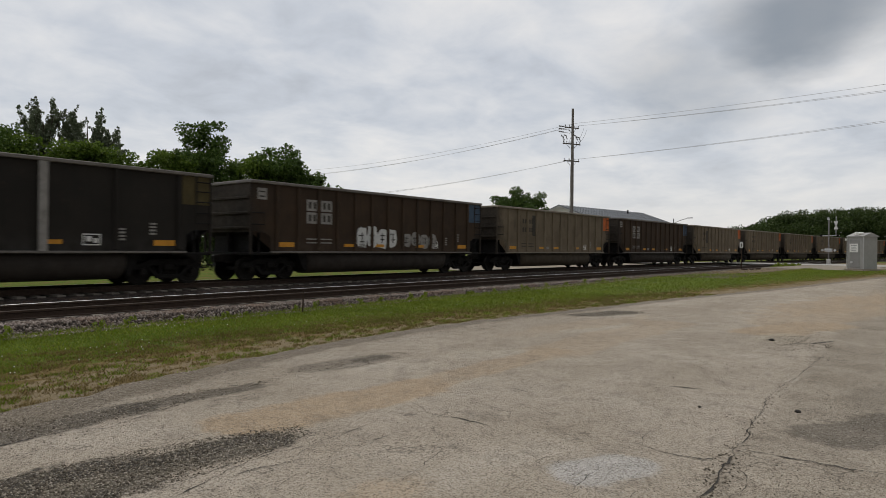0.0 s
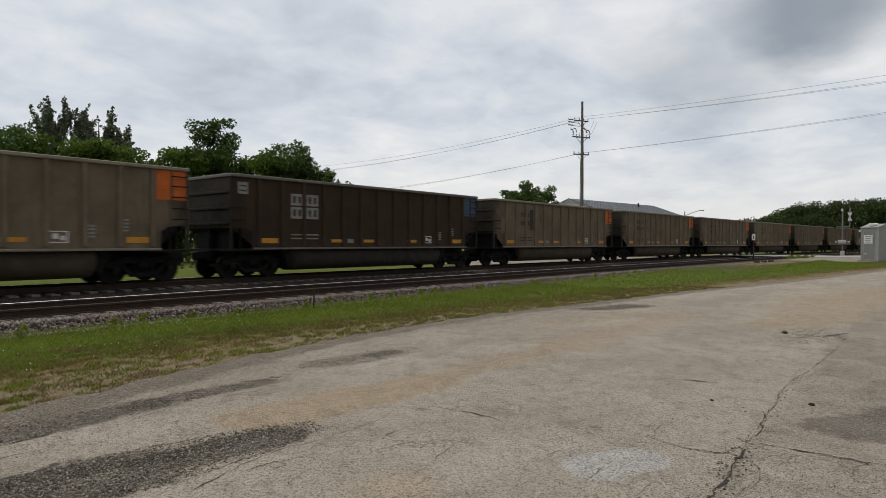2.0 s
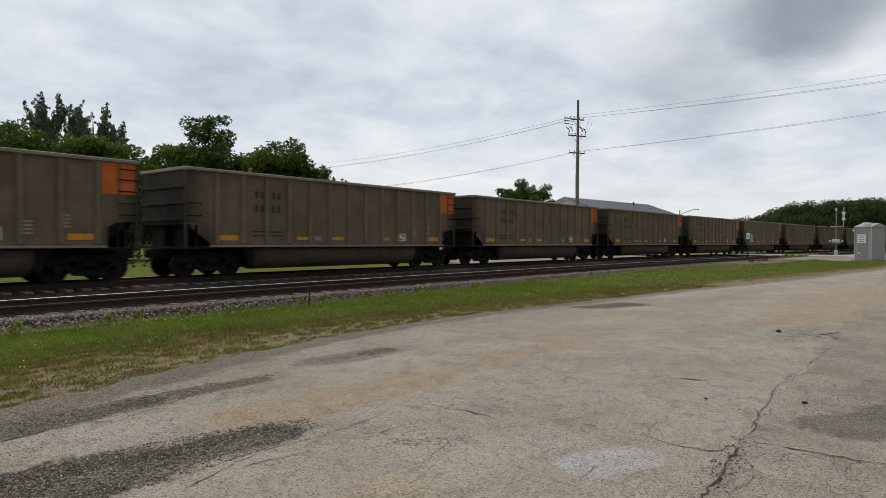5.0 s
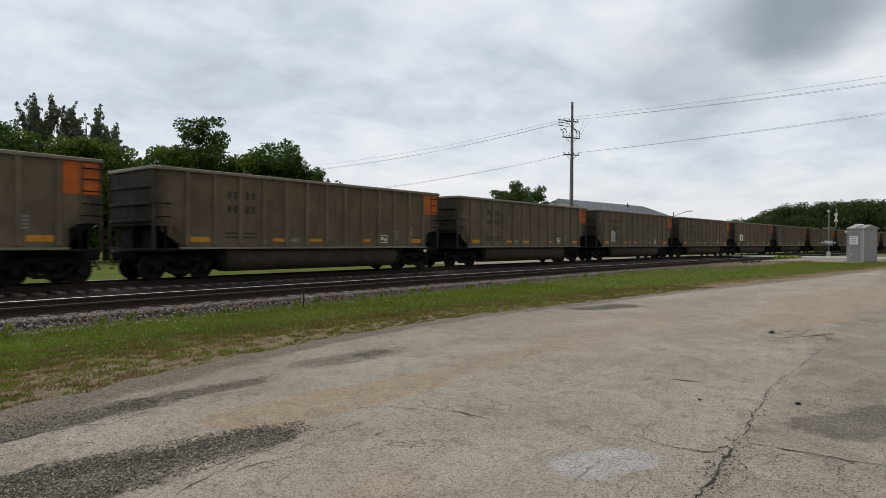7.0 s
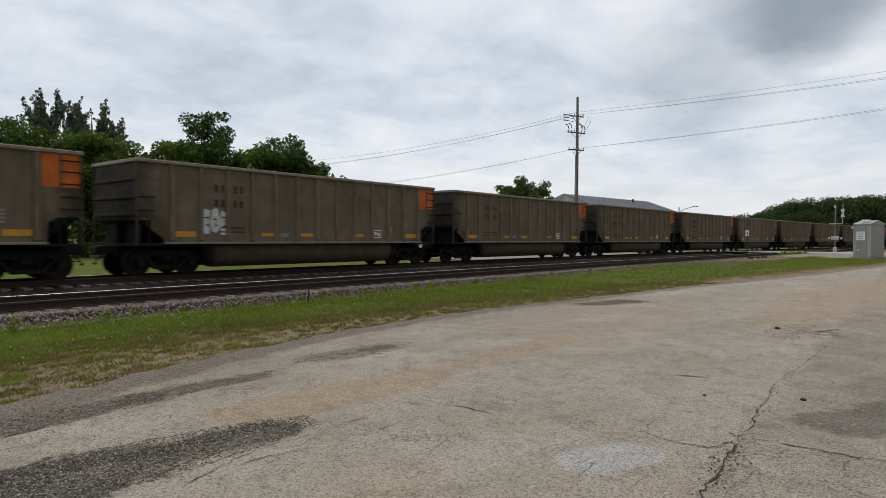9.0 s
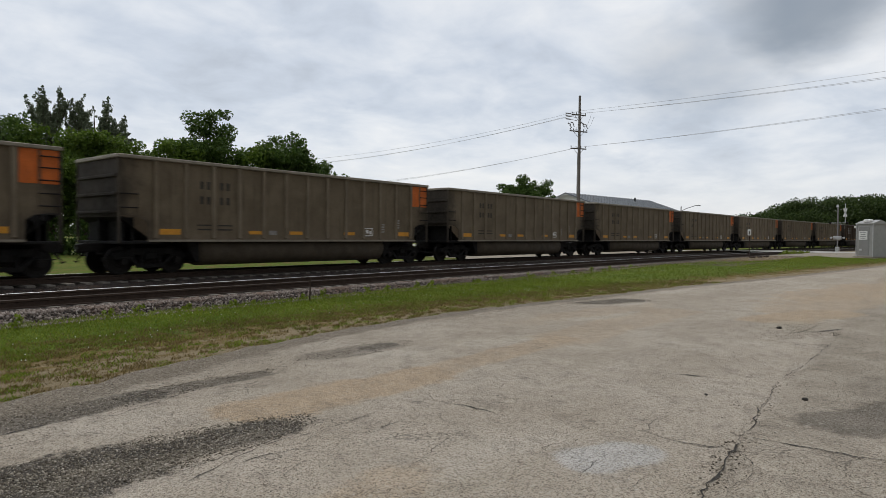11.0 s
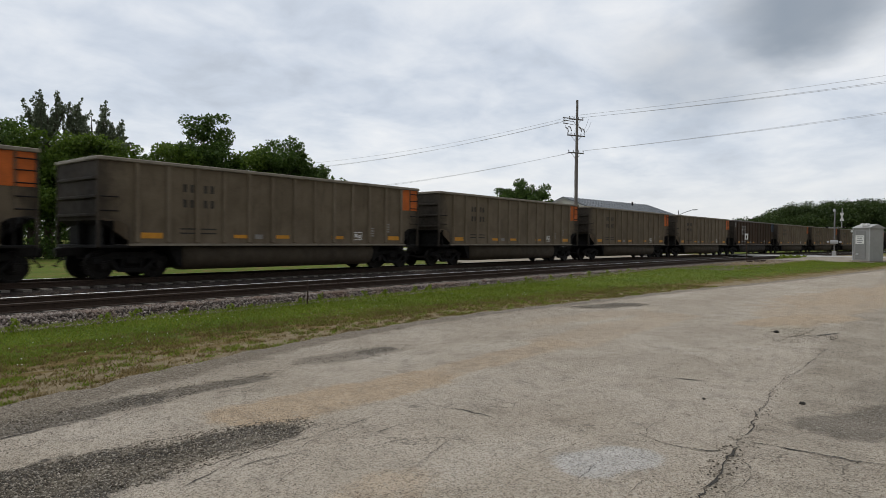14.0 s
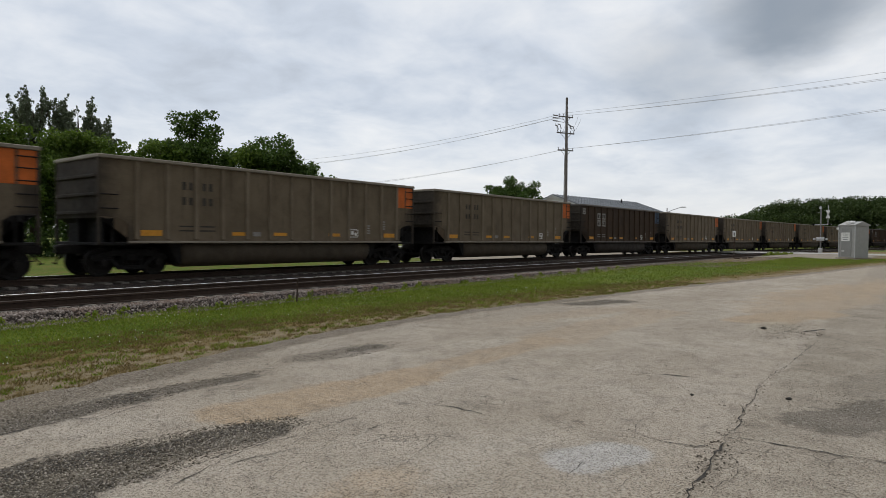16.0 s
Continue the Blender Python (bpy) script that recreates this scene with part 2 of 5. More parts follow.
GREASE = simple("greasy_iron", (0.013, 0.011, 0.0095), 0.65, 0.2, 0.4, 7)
TREAD = simple("wheel_tread", (0.30, 0.29, 0.28), 0.3, 0.9, 0.2, 7, 0)
ORANGE = simple("orange_panel", (0.56, 0.13, 0.022), 0.6, 0.0, 0.28, 2.5)
BLUE = simple("blue_panel", (0.050, 0.085, 0.135), 0.65, 0.0, 0.2, 2.5)
YELLOW = simple("amber_reflector", (0.60, 0.27, 0.03), 0.5, 0.0, 0.25, 4)
MARK_DARK = simple("dark_stencil", (0.050, 0.044, 0.036), 0.8, 0.0, 0.4, 5)
MARK_LIGHT = simple("faded_stencil", (0.27, 0.255, 0.235), 0.8, 0.0, 0.4, 5)
GRAFFITI = simple("white_spray", (0.62, 0.62, 0.60), 0.7, 0.0, 0.2, 4)
WHITE = simple("white_paint", (0.72, 0.71, 0.68), 0.6, 0.0, 0.12, 4)
# brake soot on the car ends, with the shade between cars in the colour
SOOT_SHADE = simple("sooty_end", (0.046, 0.037, 0.028), 0.9, 0.0, 0.6, 0.9)
OLIVE = simple("olive_panel", (0.075, 0.057, 0.020), 0.7, 0.0, 0.3, 2.5)
TUB = simple("grimy_tub", (0.064, 0.050, 0.034), 0.8, 0.0, 0.35, 1.6)
TUB_DARK = simple("grimy_dark_tub", (0.036, 0.029, 0.024), 0.8, 0.0, 0.35, 1.6)
# panel tan made lighter: light caught by ribs and posts, put into the colour
RIB_TAN = car_paint("worn_tan_rib", (0.215, 0.174, 0.120), (0.158, 0.125, 0.085), (0.16, 0.11, 0.07))

# ---- mesh helpers ----


def part(name, bm, material, parent=None, label=""):
    """Link a bmesh as one mesh object, under a thing or a part."""
    me = bpy.data.meshes.new(name)
    bm.to_mesh(me)
    bm.free()
    me.materials.append(material)
    ob = new(name, me)
    ob.parent = parent
    if label:
        ob["label"] = label
    return ob


def again(ob, m, parent=None, name=None):
    """Another object on the same mesh."""
    o = new(name or ob.name.split(".")[0], ob.data)
    o.parent = parent if parent is not None else ob.parent
    o.matrix_basis = m
    if "label" in ob:
        o["label"] = ob["label"]
    return o


def box(bm, cx, cy, cz, sx, sy, sz, bevel=0.0, m=None):
    r = bmesh.ops.create_cube(bm, size=1, matrix=Matrix.Translation((cx, cy, cz)) @ Matrix.Diagonal((sx, sy, sz, 1)))
    vs = r["verts"]
    if bevel:
        es = list({e for v in vs for e in v.link_edges})
        r2 = bmesh.ops.bevel(bm, geom=es, offset=bevel, segments=1, affect="EDGES")
        vs = list({v for f in r2["faces"] for v in f.verts} | {v for v in vs if v.is_valid})
    if m is not None:
        bmesh.ops.transform(bm, matrix=m, verts=vs)
    return vs


def rod(bm, a, b, r, seg=8, r2=None):
    a, b = Vector(a), Vector(b)
    d = b - a
    m = Matrix.Translation((a + b) / 2) @ d.to_track_quat("Z", "Y").to_matrix().to_4x4()
    return bmesh.ops.create_cone(bm, cap_ends=True, segments=seg, radius1=r, radius2=r if r2 is None else r2, depth=d.length, matrix=m)["verts"]


def prism(bm, pts, y0, y1):
    """Outline in x,z pushed from y0 to y1."""
    a = [bm.verts.new((x, y0, z)) for x, z in pts]
    b = [bm.verts.new((x, y1, z)) for x, z in pts]
    n = len(pts)
    bm.faces.new(a)
    bm.faces.new(b[::-1])
    for i in range(n):
        bm.faces.new((a[i], b[i], b[(i + 1) % n], a[(i + 1) % n]))
    bmesh.ops.recalc_face_normals(bm, faces=bm.faces[:])


def lathe_y(bm, prof, seg=24):
    """Profile of (radius, y) turned round the y axis."""
    rings = []
    for r, y in prof:
        rings.append([bm.verts.new((r * math.cos(2 * math.pi * i / seg), y, r * math.sin(2 * math.pi * i / seg))) for i in range(seg)])
    for p, q in zip(rings, rings[1:]):
        for i in range(seg):
            bm.faces.new((p[i], p[(i + 1) % seg], q[(i + 1) % seg], q[i]))
    bm.faces.new(rings[0][::-1])
    bm.faces.new(rings[-1])
    bmesh.ops.recalc_face_normals(bm, faces=bm.faces[:])


def raw(name, verts, faces, material, parent=None, smooth=False):
    """One mesh object from arrays."""
    me = bpy.data.meshes.new(name)
    me.from_pydata(verts, [], faces)
    me.materials.append(material)
    if smooth:
        me.polygons.foreach_set("use_smooth", [True] * len(me.polygons))
    ob = new(name, me)
    ob.parent = parent
    return ob


def arrays(name, V, F, material, parent=None, label=""):
    """Fast mesh from numpy arrays; F is n x 3 or n x 4."""
    me = bpy.data.meshes.new(name)
    n, k = F.shape
    me.vertices.add(len(V))
    me.vertices.foreach_set("co", V.astype(np.float32).ravel())
    me.loops.add(n * k)
    me.loops.foreach_set("vertex_index", F.astype(np.int32).ravel())
    me.polygons.add(n)
    me.polygons.foreach_set("loop_start", np.arange(0, n * k, k, dtype=np.int32))
    me.update(calc_edges=True)
    me.materials.append(material)
    ob = new(name, me)
    ob.parent = parent
    if label:
        ob["label"] = label
    return ob


def strip_curve(name, points, radius, material, parent=None, res=6):
    cu = bpy.data.curves.new(name, "CURVE")
    cu.dimensions = "3D"
    cu.bevel_depth = radius
    cu.bevel_resolution = 1
    sp = cu.splines.new("POLY")
    sp.points.add(len(points) - 1)
    for p, c in zip(sp.points, points):
        p.co = (*c, 1)
    cu.materials.append(material)
    ob = new(name, cu)
    ob.parent = parent
    return ob


# ---- plan: two tracks on one gentle bend ----
CURVE, BEND_AT = 1.044e-3, -20.0
FAR_TRACK, NEAR_TRACK = 22.03, 15.58
GAUGE = 1.435


def trk(s, off, z=0.0):
    """Place at s metres along the line and off metres across it."""
    if s <= BEND_AT:
        return (s, off, z)
    a = (s - BEND_AT) * CURVE
    return (BEND_AT + math.sin(a) * (1 / CURVE + off), off * math.cos(a) - (1 - math.cos(a)) / CURVE, z)


def heading(s):
    return -math.degrees(max(0.0, s - BEND_AT) * CURVE)


def line_coords(x, y):
    if x <= BEND_AT:
        return x, y
    r = 1 / CURVE
    return BEND_AT + math.atan2(x - BEND_AT, y + r) * r, math.hypot(x - BEND_AT, y + r) - r


def smooth(a, b, x):
    t = min(1.0, max(0.0, (x - a) / (b - a)))
    return t * t * (3 - 2 * t)


EDGE = [(-60, 4.0), (-20, 5.2), (-6, 6.2), (2.34, 7.0), (3.57, 7.34), (5.28, 7.66), (7.8, 8.0), (11.2, 8.0), (15.5, 7.35), (21.9, 6.2), (31.1, 4.0), (44.9, 0.95), (60, -2.6), (90, -9)]


def edge_y(x):
    """Where the lot's pavement ends and the verge begins."""
    for (x0, y0), (x1, y1) in zip(EDGE, EDGE[1:]):
        if x <= x1:
            return y0 + (y1 - y0) * (x - x0) / (x1 - x0)
    return EDGE[-1][1]


def ground_z(x, y):
    s, o = line_coords(x, y) if abs(y) < 400 and -200 < x < 500 else (x, y)
    z = -0.32 + 0.27 * smooth(12, 55, s)
    z += (-0.50 - z) * smooth(13.0, 14.2, o)
    z += 0.02 * noise.noise((x * 0.35, y * 0.35, 0.0))
    if o > 25:
        z += 0.16 * smooth(25, 34, o)
    return z


# ---- ground ----


def verge_material():
    """Mown verge grass, drying to bare earth along the pavement and far fields; dulled for shade beyond the tracks.
    """
    m = Mat("verge_ground", 0.95, 0, 0.1)
    att = m.node("ShaderNodeAttribute")
    att.attribute_name = "bare"
    big = m.noise(0.35, 6, 0.6, 0.3)
    g = m.ramp(big, [(0.3, (0.058, 0.110, 0.012)), (0.5, (0.092, 0.158, 0.016)), (0.72, (0.140, 0.180, 0.028))])
    g = m.mix(m.span(m.noise(22, 5, 0.7), 0.35, 0.7), g, (0.075, 0.085, 0.016))
    soil = m.ramp(m.noise(7, 6, 0.65), [(0.3, (0.24, 0.185, 0.110)), (0.7, (0.50, 0.415, 0.275))])
    soil = m.mix(m.span(m.voro(55), 0.1, 0.5), soil, (0.21, 0.165, 0.10))
    k = m.math("ADD", att.outputs["Fac"], m.math("MULTIPLY", m.math("SUBTRACT", m.noise(1.9, 9, 0.75, 0.5, stretch=(0.8, 1.4, 1)), 0.5), 2.8))
    straw = m.ramp(m.noise(14, 6, 0.7), [(0.3, (0.085, 0.062, 0.022)), (0.55, (0.17, 0.118, 0.045)), (0.75, (0.28, 0.215, 0.10))])
    g = m.mix(m.span(k, 0.10, 0.42), g, straw)
    m.color(m.mix(m.span(k, 0.55, 0.80), g, soil))
    m.bump(m.noise(30, 6, 0.7), 0.8, 0.04)
    return m.m


GRASS_GROUND = verge_material()


def build_ground():
    xs = sorted(set([-2500, -1200, -500, -200, -100, -60, -40, -25] + [round(-14 + 0.45 * i, 3) for i in range(170)] + [64, 67, 70, 74, 78, 82, 87, 92, 98, 105, 115, 130, 150, 180, 230, 300, 420, 600, 900, 1500, 2600]))
    ys = sorted(set([-2500, -1200, -500, -200, -90, -50, -30, -20, -12, -8, -5] + [round(-4 + 0.4 * i, 3) for i in range(90)] + [33, 35, 38, 42, 48, 56, 66, 80, 100, 130, 180, 260, 400, 700, 1200, 2600]))
    V = [(x, y, ground_z(x, y)) for x in xs for y in ys]
    ny = len(ys)
    F = [(i * ny + j, (i + 1) * ny + j, (i + 1) * ny + j + 1, i * ny + j + 1) for i in range(len(xs) - 1) for j in range(ny - 1)]
    ob = raw("ground", V, F, GRASS_GROUND, smooth=True)
    at = ob.data.attributes.new("bare", "FLOAT", "POINT")
    vals = []
    for x, y, z in V:
        d = y - edge_y(x)
        s, o = line_coords(x, y) if abs(y) < 400 and -200 < x < 500 else (x, y)
        b = 1 - 0.72 * smooth(-0.2, 2.0 + 1.4 * smooth(10, 0, x), d) - 0.28 * smooth(1.5, 3.6, d)
        b = max(b, 0.75 * smooth(58, 66, x) * (1 - smooth(90, 110, x)) * (1 - smooth(24, 40, o)))
        b = max(b, 0.9 * smooth(38, 50, s) * (1 - smooth(64, 72, s)) * smooth(8.3, 9.6, o) * (1 - smooth(24, 26, o)))
        # not bare earth: dulls the grass beyond the far track to imitate shade
        b = max(b, 0.14 * smooth(25, 27, o))
        b = max(b, smooth(12.4, 13.4, o) * (1 - smooth(25, 26, o)))
        vals.append(b)
    at.data.foreach_set("value", vals)
    tagged(ob, "mown grass verge drying to bare sandy earth", "ground", kind="structure")


build_ground()


def pavement_material():
    m = Mat("old_asphalt", 0.9, 0, 0.2)
    agg = m.voro(105, out="Color")
    sepc = m.node("ShaderNodeSeparateColor")
    m.link(agg, sepc.inputs[0])
    tone = m.noise(0.55, 6, 0.62, 0.4)
    c = m.ramp(tone, [(0.3, (0.425, 0.360, 0.278)), (0.55, (0.528, 0.458, 0.370)), (0.75, (0.606, 0.538, 0.448))])
    # worn-down grey stretch beyond the broken seam
    y = m.axis(1)
    jag = m.math("ADD", y, m.math("MULTIPLY", m.math("SUBTRACT", m.noise(1.3, 5, 0.65), 0.5), 0.5))
    grey = m.span(jag, 1.05, 1.2, 1.0, 0.0)
    c = m.mix(grey, c, m.ramp(m.noise(1.2, 5, 0.6), [(0.3, (0.34, 0.290, 0.225)), (0.7, (0.51, 0.442, 0.354))]))
    sand = (0.53, 0.405, 0.275)
    for cx, cy, rx, ry, tr, k in ((23, 1.6, 6.0, 1.3, -12, 0.75), (3.1, 2.75, 0.55, 0.35, 0, 0.55), (30, -1, 10, 2.0, -15, 0.6), (13, 5.6, 3, 0.5, -10, 0.4)):
        c = m.mix(m.math("MULTIPLY", m.blob(cx, cy, rx, ry, tr, 0.9, 1.8), k), c, sand)
    for ax, ay, bx, by, half, k in ((3.7, 4.88, 5.9, 4.66, 0.46, 1.0), (5.9, 4.68, 9.2, 4.6, 0.32, 0.75), (9.2, 4.6, 14.5, 4.3, 0.55, 0.5), (14.2, 2.25, 16.2, 1.5, 0.65, 0.95), (16, 2.2, 21, 1.0, 0.9, 0.6)):
        c = m.mix(m.math("MULTIPLY", m.band(ax, ay, bx, by, half, 0.9, 1.3), k), c, sand)
    gravel = m.ramp(m.voro(70), [(0.05, (0.12, 0.107, 0.088)), (0.5, (0.042, 0.036, 0.029))])
    for ax, ay, bx, by, half, k in ((0.0, 4.75, 2.2, 4.55, 0.50, 0.95), (2.2, 4.55, 3.4, 4.37, 0.27, 0.92), (-1.5, 6.2, 3.2, 6.24, 0.27, 0.70), (3.2, 6.24, 4.6, 6.12, 0.17, 0.6), (5.8, 6.42, 7.0, 6.32, 0.30, 0.36), (6.7, 6.36, 7.1, 6.32, 0.16, 0.6), (14.9, 6.45, 16.1, 6.0, 0.42, 0.75), (6.6, 0.45, 8.2, -0.5, 0.42, 0.55), (8.4, 0.1, 13.0, -1.2, 0.5, 0.25)):
        c = m.mix(m.math("MULTIPLY", m.band(ax, ay, bx, by, half, 1.15, 1.7), k), c, gravel)
    c = m.mix(m.math("MULTIPLY", m.blob(13.4, 1.9, 0.9, 0.5, 0, 0.6, 2.5), 0.7), c, (0.50, 0.44, 0.34))
    blot = m.noise(3.4, 7, 0.7, 0.5)
    c = m.mix(m.math("MULTIPLY", m.span(blot, 0.48, 0.70), 0.5), c, (0.20, 0.172, 0.135))
    c = m.mix(m.math("MULTIPLY", m.span(m.noise(0.8, 5, 0.6, 0.8, stretch=(0.5, 1.6, 1)), 0.52, 0.7), 0.45), c, (0.42, 0.36, 0.275))
    c = m.mix(m.math("MULTIPLY", m.band(4.38, 1.92, 4.72, 1.74, 0.27, 0.6, 3.0), 0.8), c, m.ramp(m.noise(6, 5, 0.65), [(0.3, (0.50, 0.48, 0.45)), (0.7, (0.68, 0.66, 0.63))]))
    rim = m.node("ShaderNodeAttribute")
    rim.attribute_name = "rim"
    rk = m.math("ADD", rim.outputs["Fac"], m.math("MULTIPLY", m.math("SUBTRACT", m.noise(2.4, 6, 0.65), 0.5), 1.1))
    pebble = m.ramp(m.voro(80, out="Color"), [(0.1, (0.10, 0.079, 0.056)), (0.5, (0.205, 0.168, 0.122)), (0.9, (0.38, 0.325, 0.25))])
    c = m.mix(m.math("MULTIPLY", m.span(rk, 0.35, 0.75), 0.85), c, pebble)
    spk = m.span(sepc.outputs[0], 0.0, 1.0)
    c = m.mix(0.75, c, m.ramp(spk, [(0.0, (0.24, 0.22, 0.20)), (0.25, (0.66, 0.64, 0.62)), (0.6, (0.98, 0.98, 0.98)), (0.97, (1.0, 1.0, 1.0))]), "MULTIPLY")
    c = m.mix(m.span(sepc.outputs[1], 0.82, 1.0, 0.0, 0.5), c, (0.52, 0.48, 0.41))
    chip = m.noise(34, 4, 0.75)
    c = m.mix(m.math("MULTIPLY", m.span(chip, 0.56, 0.68), 0.62), c, (0.12, 0.10, 0.078))
    c = m.mix(m.math("MULTIPLY", m.span(m.noise(21, 4, 0.75), 0.55, 0.68), 0.6), c, (0.56, 0.51, 0.43))
    # hairline crazing
    vv = m.node("ShaderNodeVectorMath")
    vv.operation = "ADD"
    cw = m.node("ShaderNodeTexNoise")
    cw.inputs["Scale"].default_value = 1.6
    cw.inputs["Detail"].default_value = 4
    m.link(m.co, cw.inputs["Vector"])
    m.link(m.co, vv.inputs[0])
    m.link(cw.outputs["Color"], vv.inputs[1])
    ed = m.voro(1.15, "DISTANCE_TO_EDGE", "Distance", vv.outputs[0])
    thin = m.math("MULTIPLY", m.span(ed, 0.002, 0.009, 1.0, 0.0), m.span(m.noise(1.5, 5, 0.6), 0.50, 0.60))
    c = m.mix(m.math("MULTIPLY", thin, 0.42), c, (0.055, 0.05, 0.043))
    m.color(c)
    h = m.math("ADD", m.math("MULTIPLY", m.voro(105), 0.8), m.math("MULTIPLY", m.noise(9, 5, 0.6), 0.8))
    m.bump(m.math("SUBTRACT", h, m.math("MULTIPLY", thin, 1.2)), 0.85, 0.022)
    return m.m


PAVE = pavement_material()


def pave_z(x, y):
    return ground_z(x, y) + 0.035 + 0.012 * noise.noise((x * 0.9, y * 0.9, 3.0))


def build_pavement():
    xs = [-60, -40, -25, -15] + [-10 + 0.3 * i for i in range(150)] + [35.5 + 1.5 * i for i in range(28)]
    n = 46
    V, F = [], []
    for x in xs:
        top = edge_y(x) + 0.22 * noise.noise((x * 1.7, 0, 5)) + 0.12 * noise.noise((x * 5.1, 2, 5))
        for j in range(n):
            u = j / (n - 1)
            y = top - (top + 45) * (u ** 2.2)
            V.append((x, y, pave_z(x, y) - (0.05 if j == 0 else 0)))
    for i in range(len(xs) - 1):
        for j in range(n - 1):
            F.append((i * n + j, i * n + j + 1, (i + 1) * n + j + 1, (i + 1) * n + j))
    ob = raw("pavement", V, F, PAVE, smooth=True)
    at = ob.data.attributes.new("rim", "FLOAT", "POINT")
    at.data.foreach_set("value", [1 - smooth(0.1, 0.9 + 0.5 * smooth(8, 2, x), edge_y(x) - y) for x, y, z in V])
    tagged(ob, "worn cracked tan asphalt lot with sandy patches", "pavement", kind="structure")
    return ob


pavement = build_pavement()

CRACK = simple("crack_fill", (0.035, 0.031, 0.026), 0.95, 0, 0.4, 20)


def build_cracks():
    """Open joints in the asphalt: narrow jagged sunken strips with a broken lip."""
    runs = [
        ([(12.1, 1.03), (9.5, 1.12), (8.85, 1.2), (7.97, 1.25), (7.03, 1.17), (6.67, 1.19), (6.09, 1.11), (5.63, 1.13), (5.31, 1.1), (4.79, 1.08), (4.28, 1.08), (3.6, 1.0)], 0.010),
        ([(5.25, 1.77), (5.18, 1.54), (5.19, 1.28), (5.31, 1.1)], 0.018),
        ([(5.66, 1.14), (5.67, 0.76), (5.68, 0.49), (5.67, 0.27), (5.75, -0.3)], 0.018),
        ([(5.22, 1.76), (5.47, 1.82), (5.89, 1.85)], 0.007),
        ([(7.71, 2.37), (7.79, 2.13), (7.81, 1.78)], 0.026),
        ([(7.6, 2.75), (7.71, 2.37)], 0.009),
        ([(4.97, 3.69), (4.99, 3.34), (4.99, 2.96)], 0.016),
        ([(5.31, 1.1), (5.05, 0.93), (4.73, 0.9), (4.44, 0.95), (4.1, 0.92)], 0.005),
        ([(1.2, 5.58), (1.81, 5.56), (2.07, 5.55), (2.34, 5.57)], 0.012),
        ([(1.0, 5.88), (1.92, 5.9), (2.35, 5.93), (2.58, 5.92), (2.74, 5.73), (3.18, 5.88), (3.65, 6.0)], 0.012),
        ([(2.2, 3.84), (2.42, 3.88), (3.01, 4.06), (3.83, 3.98), (4.5, 4.02)], 0.008),
        ([(2.3, 4.03), (2.89, 4.11), (3.43, 4.1), (3.7, 4.16)], 0.008),
        ([(2.53, 3.85), (2.92, 3.87), (3.36, 3.74)], 0.009),
        ([(4.33, 2.31), (4.66, 2.23), (4.78, 2.19)], 0.006),
        ([(4.36, 1.48), (4.08, 1.48), (3.95, 1.47)], 0.006),
        ([(4.04, 1.85), (4.54, 1.85), (4.71, 1.94)], 0.005),
        ([(3.02, 3.13), (2.85, 3.11)], 0.007),
        ([(12.9, 2.02), (13.0, 1.85)], 0.05),
        ([(12.8, 1.6), (12.95, 1.35), (13.4, 1.15), (13.75, 1.02)], 0.05),
        ([(11.85, 1.98), (12.0, 1.75), (12.15, 1.55)], 0.022),
    ]
    rnd = random.Random(4)
    for k in range(64):
        if k % 3:
            x, y, a, ln = rnd.uniform(2.2, 9), rnd.uniform(2.6, 5.9), rnd.uniform(-0.25, 0.25), rnd.uniform(0.25, 1.1)
        else:
            x, y, a, ln = rnd.uniform(3.2, 12), rnd.uniform(1.4, 5.6), rnd.uniform(-1.9, -1.2), rnd.uniform(0.3, 1.0)
        mid = (x + math.cos(a) * ln * 0.5 + rnd.uniform(-0.07, 0.07), y + math.sin(a) * ln * 0.5 + rnd.uniform(-0.07, 0.07))
        runs.append(([(x, y), mid, (x + math.cos(a) * ln, y + math.sin(a) * ln)], rnd.uniform(0.003, 0.007)))
    for pts, w in runs:
        fine = []
        for (xa, ya), (xb, yb) in zip(pts, pts[1:]):
            n = max(2, int(math.hypot(xb - xa, yb - ya) / 0.07))
            for i in range(n):
                t = i / n
                px, py = xa + (xb - xa) * t, ya + (yb - ya) * t
                big = noise.noise((px * 4.1, py * 4.1, 8.0)) * 0.022
                fine.append((px + big + rnd.uniform(-0.016, 0.016), py + big + rnd.uniform(-0.016, 0.016)))
        V, F = [], []
        for i, (x, y) in enumerate(fine):
            a, b = fine[max(0, i - 1)], fine[min(len(fine) - 1, i + 1)]
            d = Vector((b[0] - a[0], b[1] - a[1])).normalized()
            ww = 1.0 * w * max(0.30, 0.55 + 1.1 * noise.noise((x * 6.0, y * 6.0, 1.0))) * rnd.uniform(0.4, 1.0) * min(1, 0.25 + i / 4, 0.25 + (len(fine) - 1 - i) / 4)
            for sgn in (-1, 1):
                px, py = x - d.y * ww * sgn, y + d.x * ww * sgn
                V.append((px, py, pave_z(px, py) + 0.006))
            if i:
                k = 2 * i
                F.append((k - 2, k - 1, k + 1, k))
        raw("crack", V, F, CRACK, pavement)


build_cracks()

# ---- track ----
RAIL_SIDE = simple("rusty_rail", (0.055, 0.036, 0.026), 0.85, 0.1, 0.4, 8)
RAIL_TOP = simple("polished_rail", (0.64, 0.63, 0.62), 0.48, 1.0, 0.1, 10, 0)
RAIL_DULL = simple("rusting_rail_head", (0.060, 0.045, 0.036), 0.7, 0.3, 0.3, 9, 0)
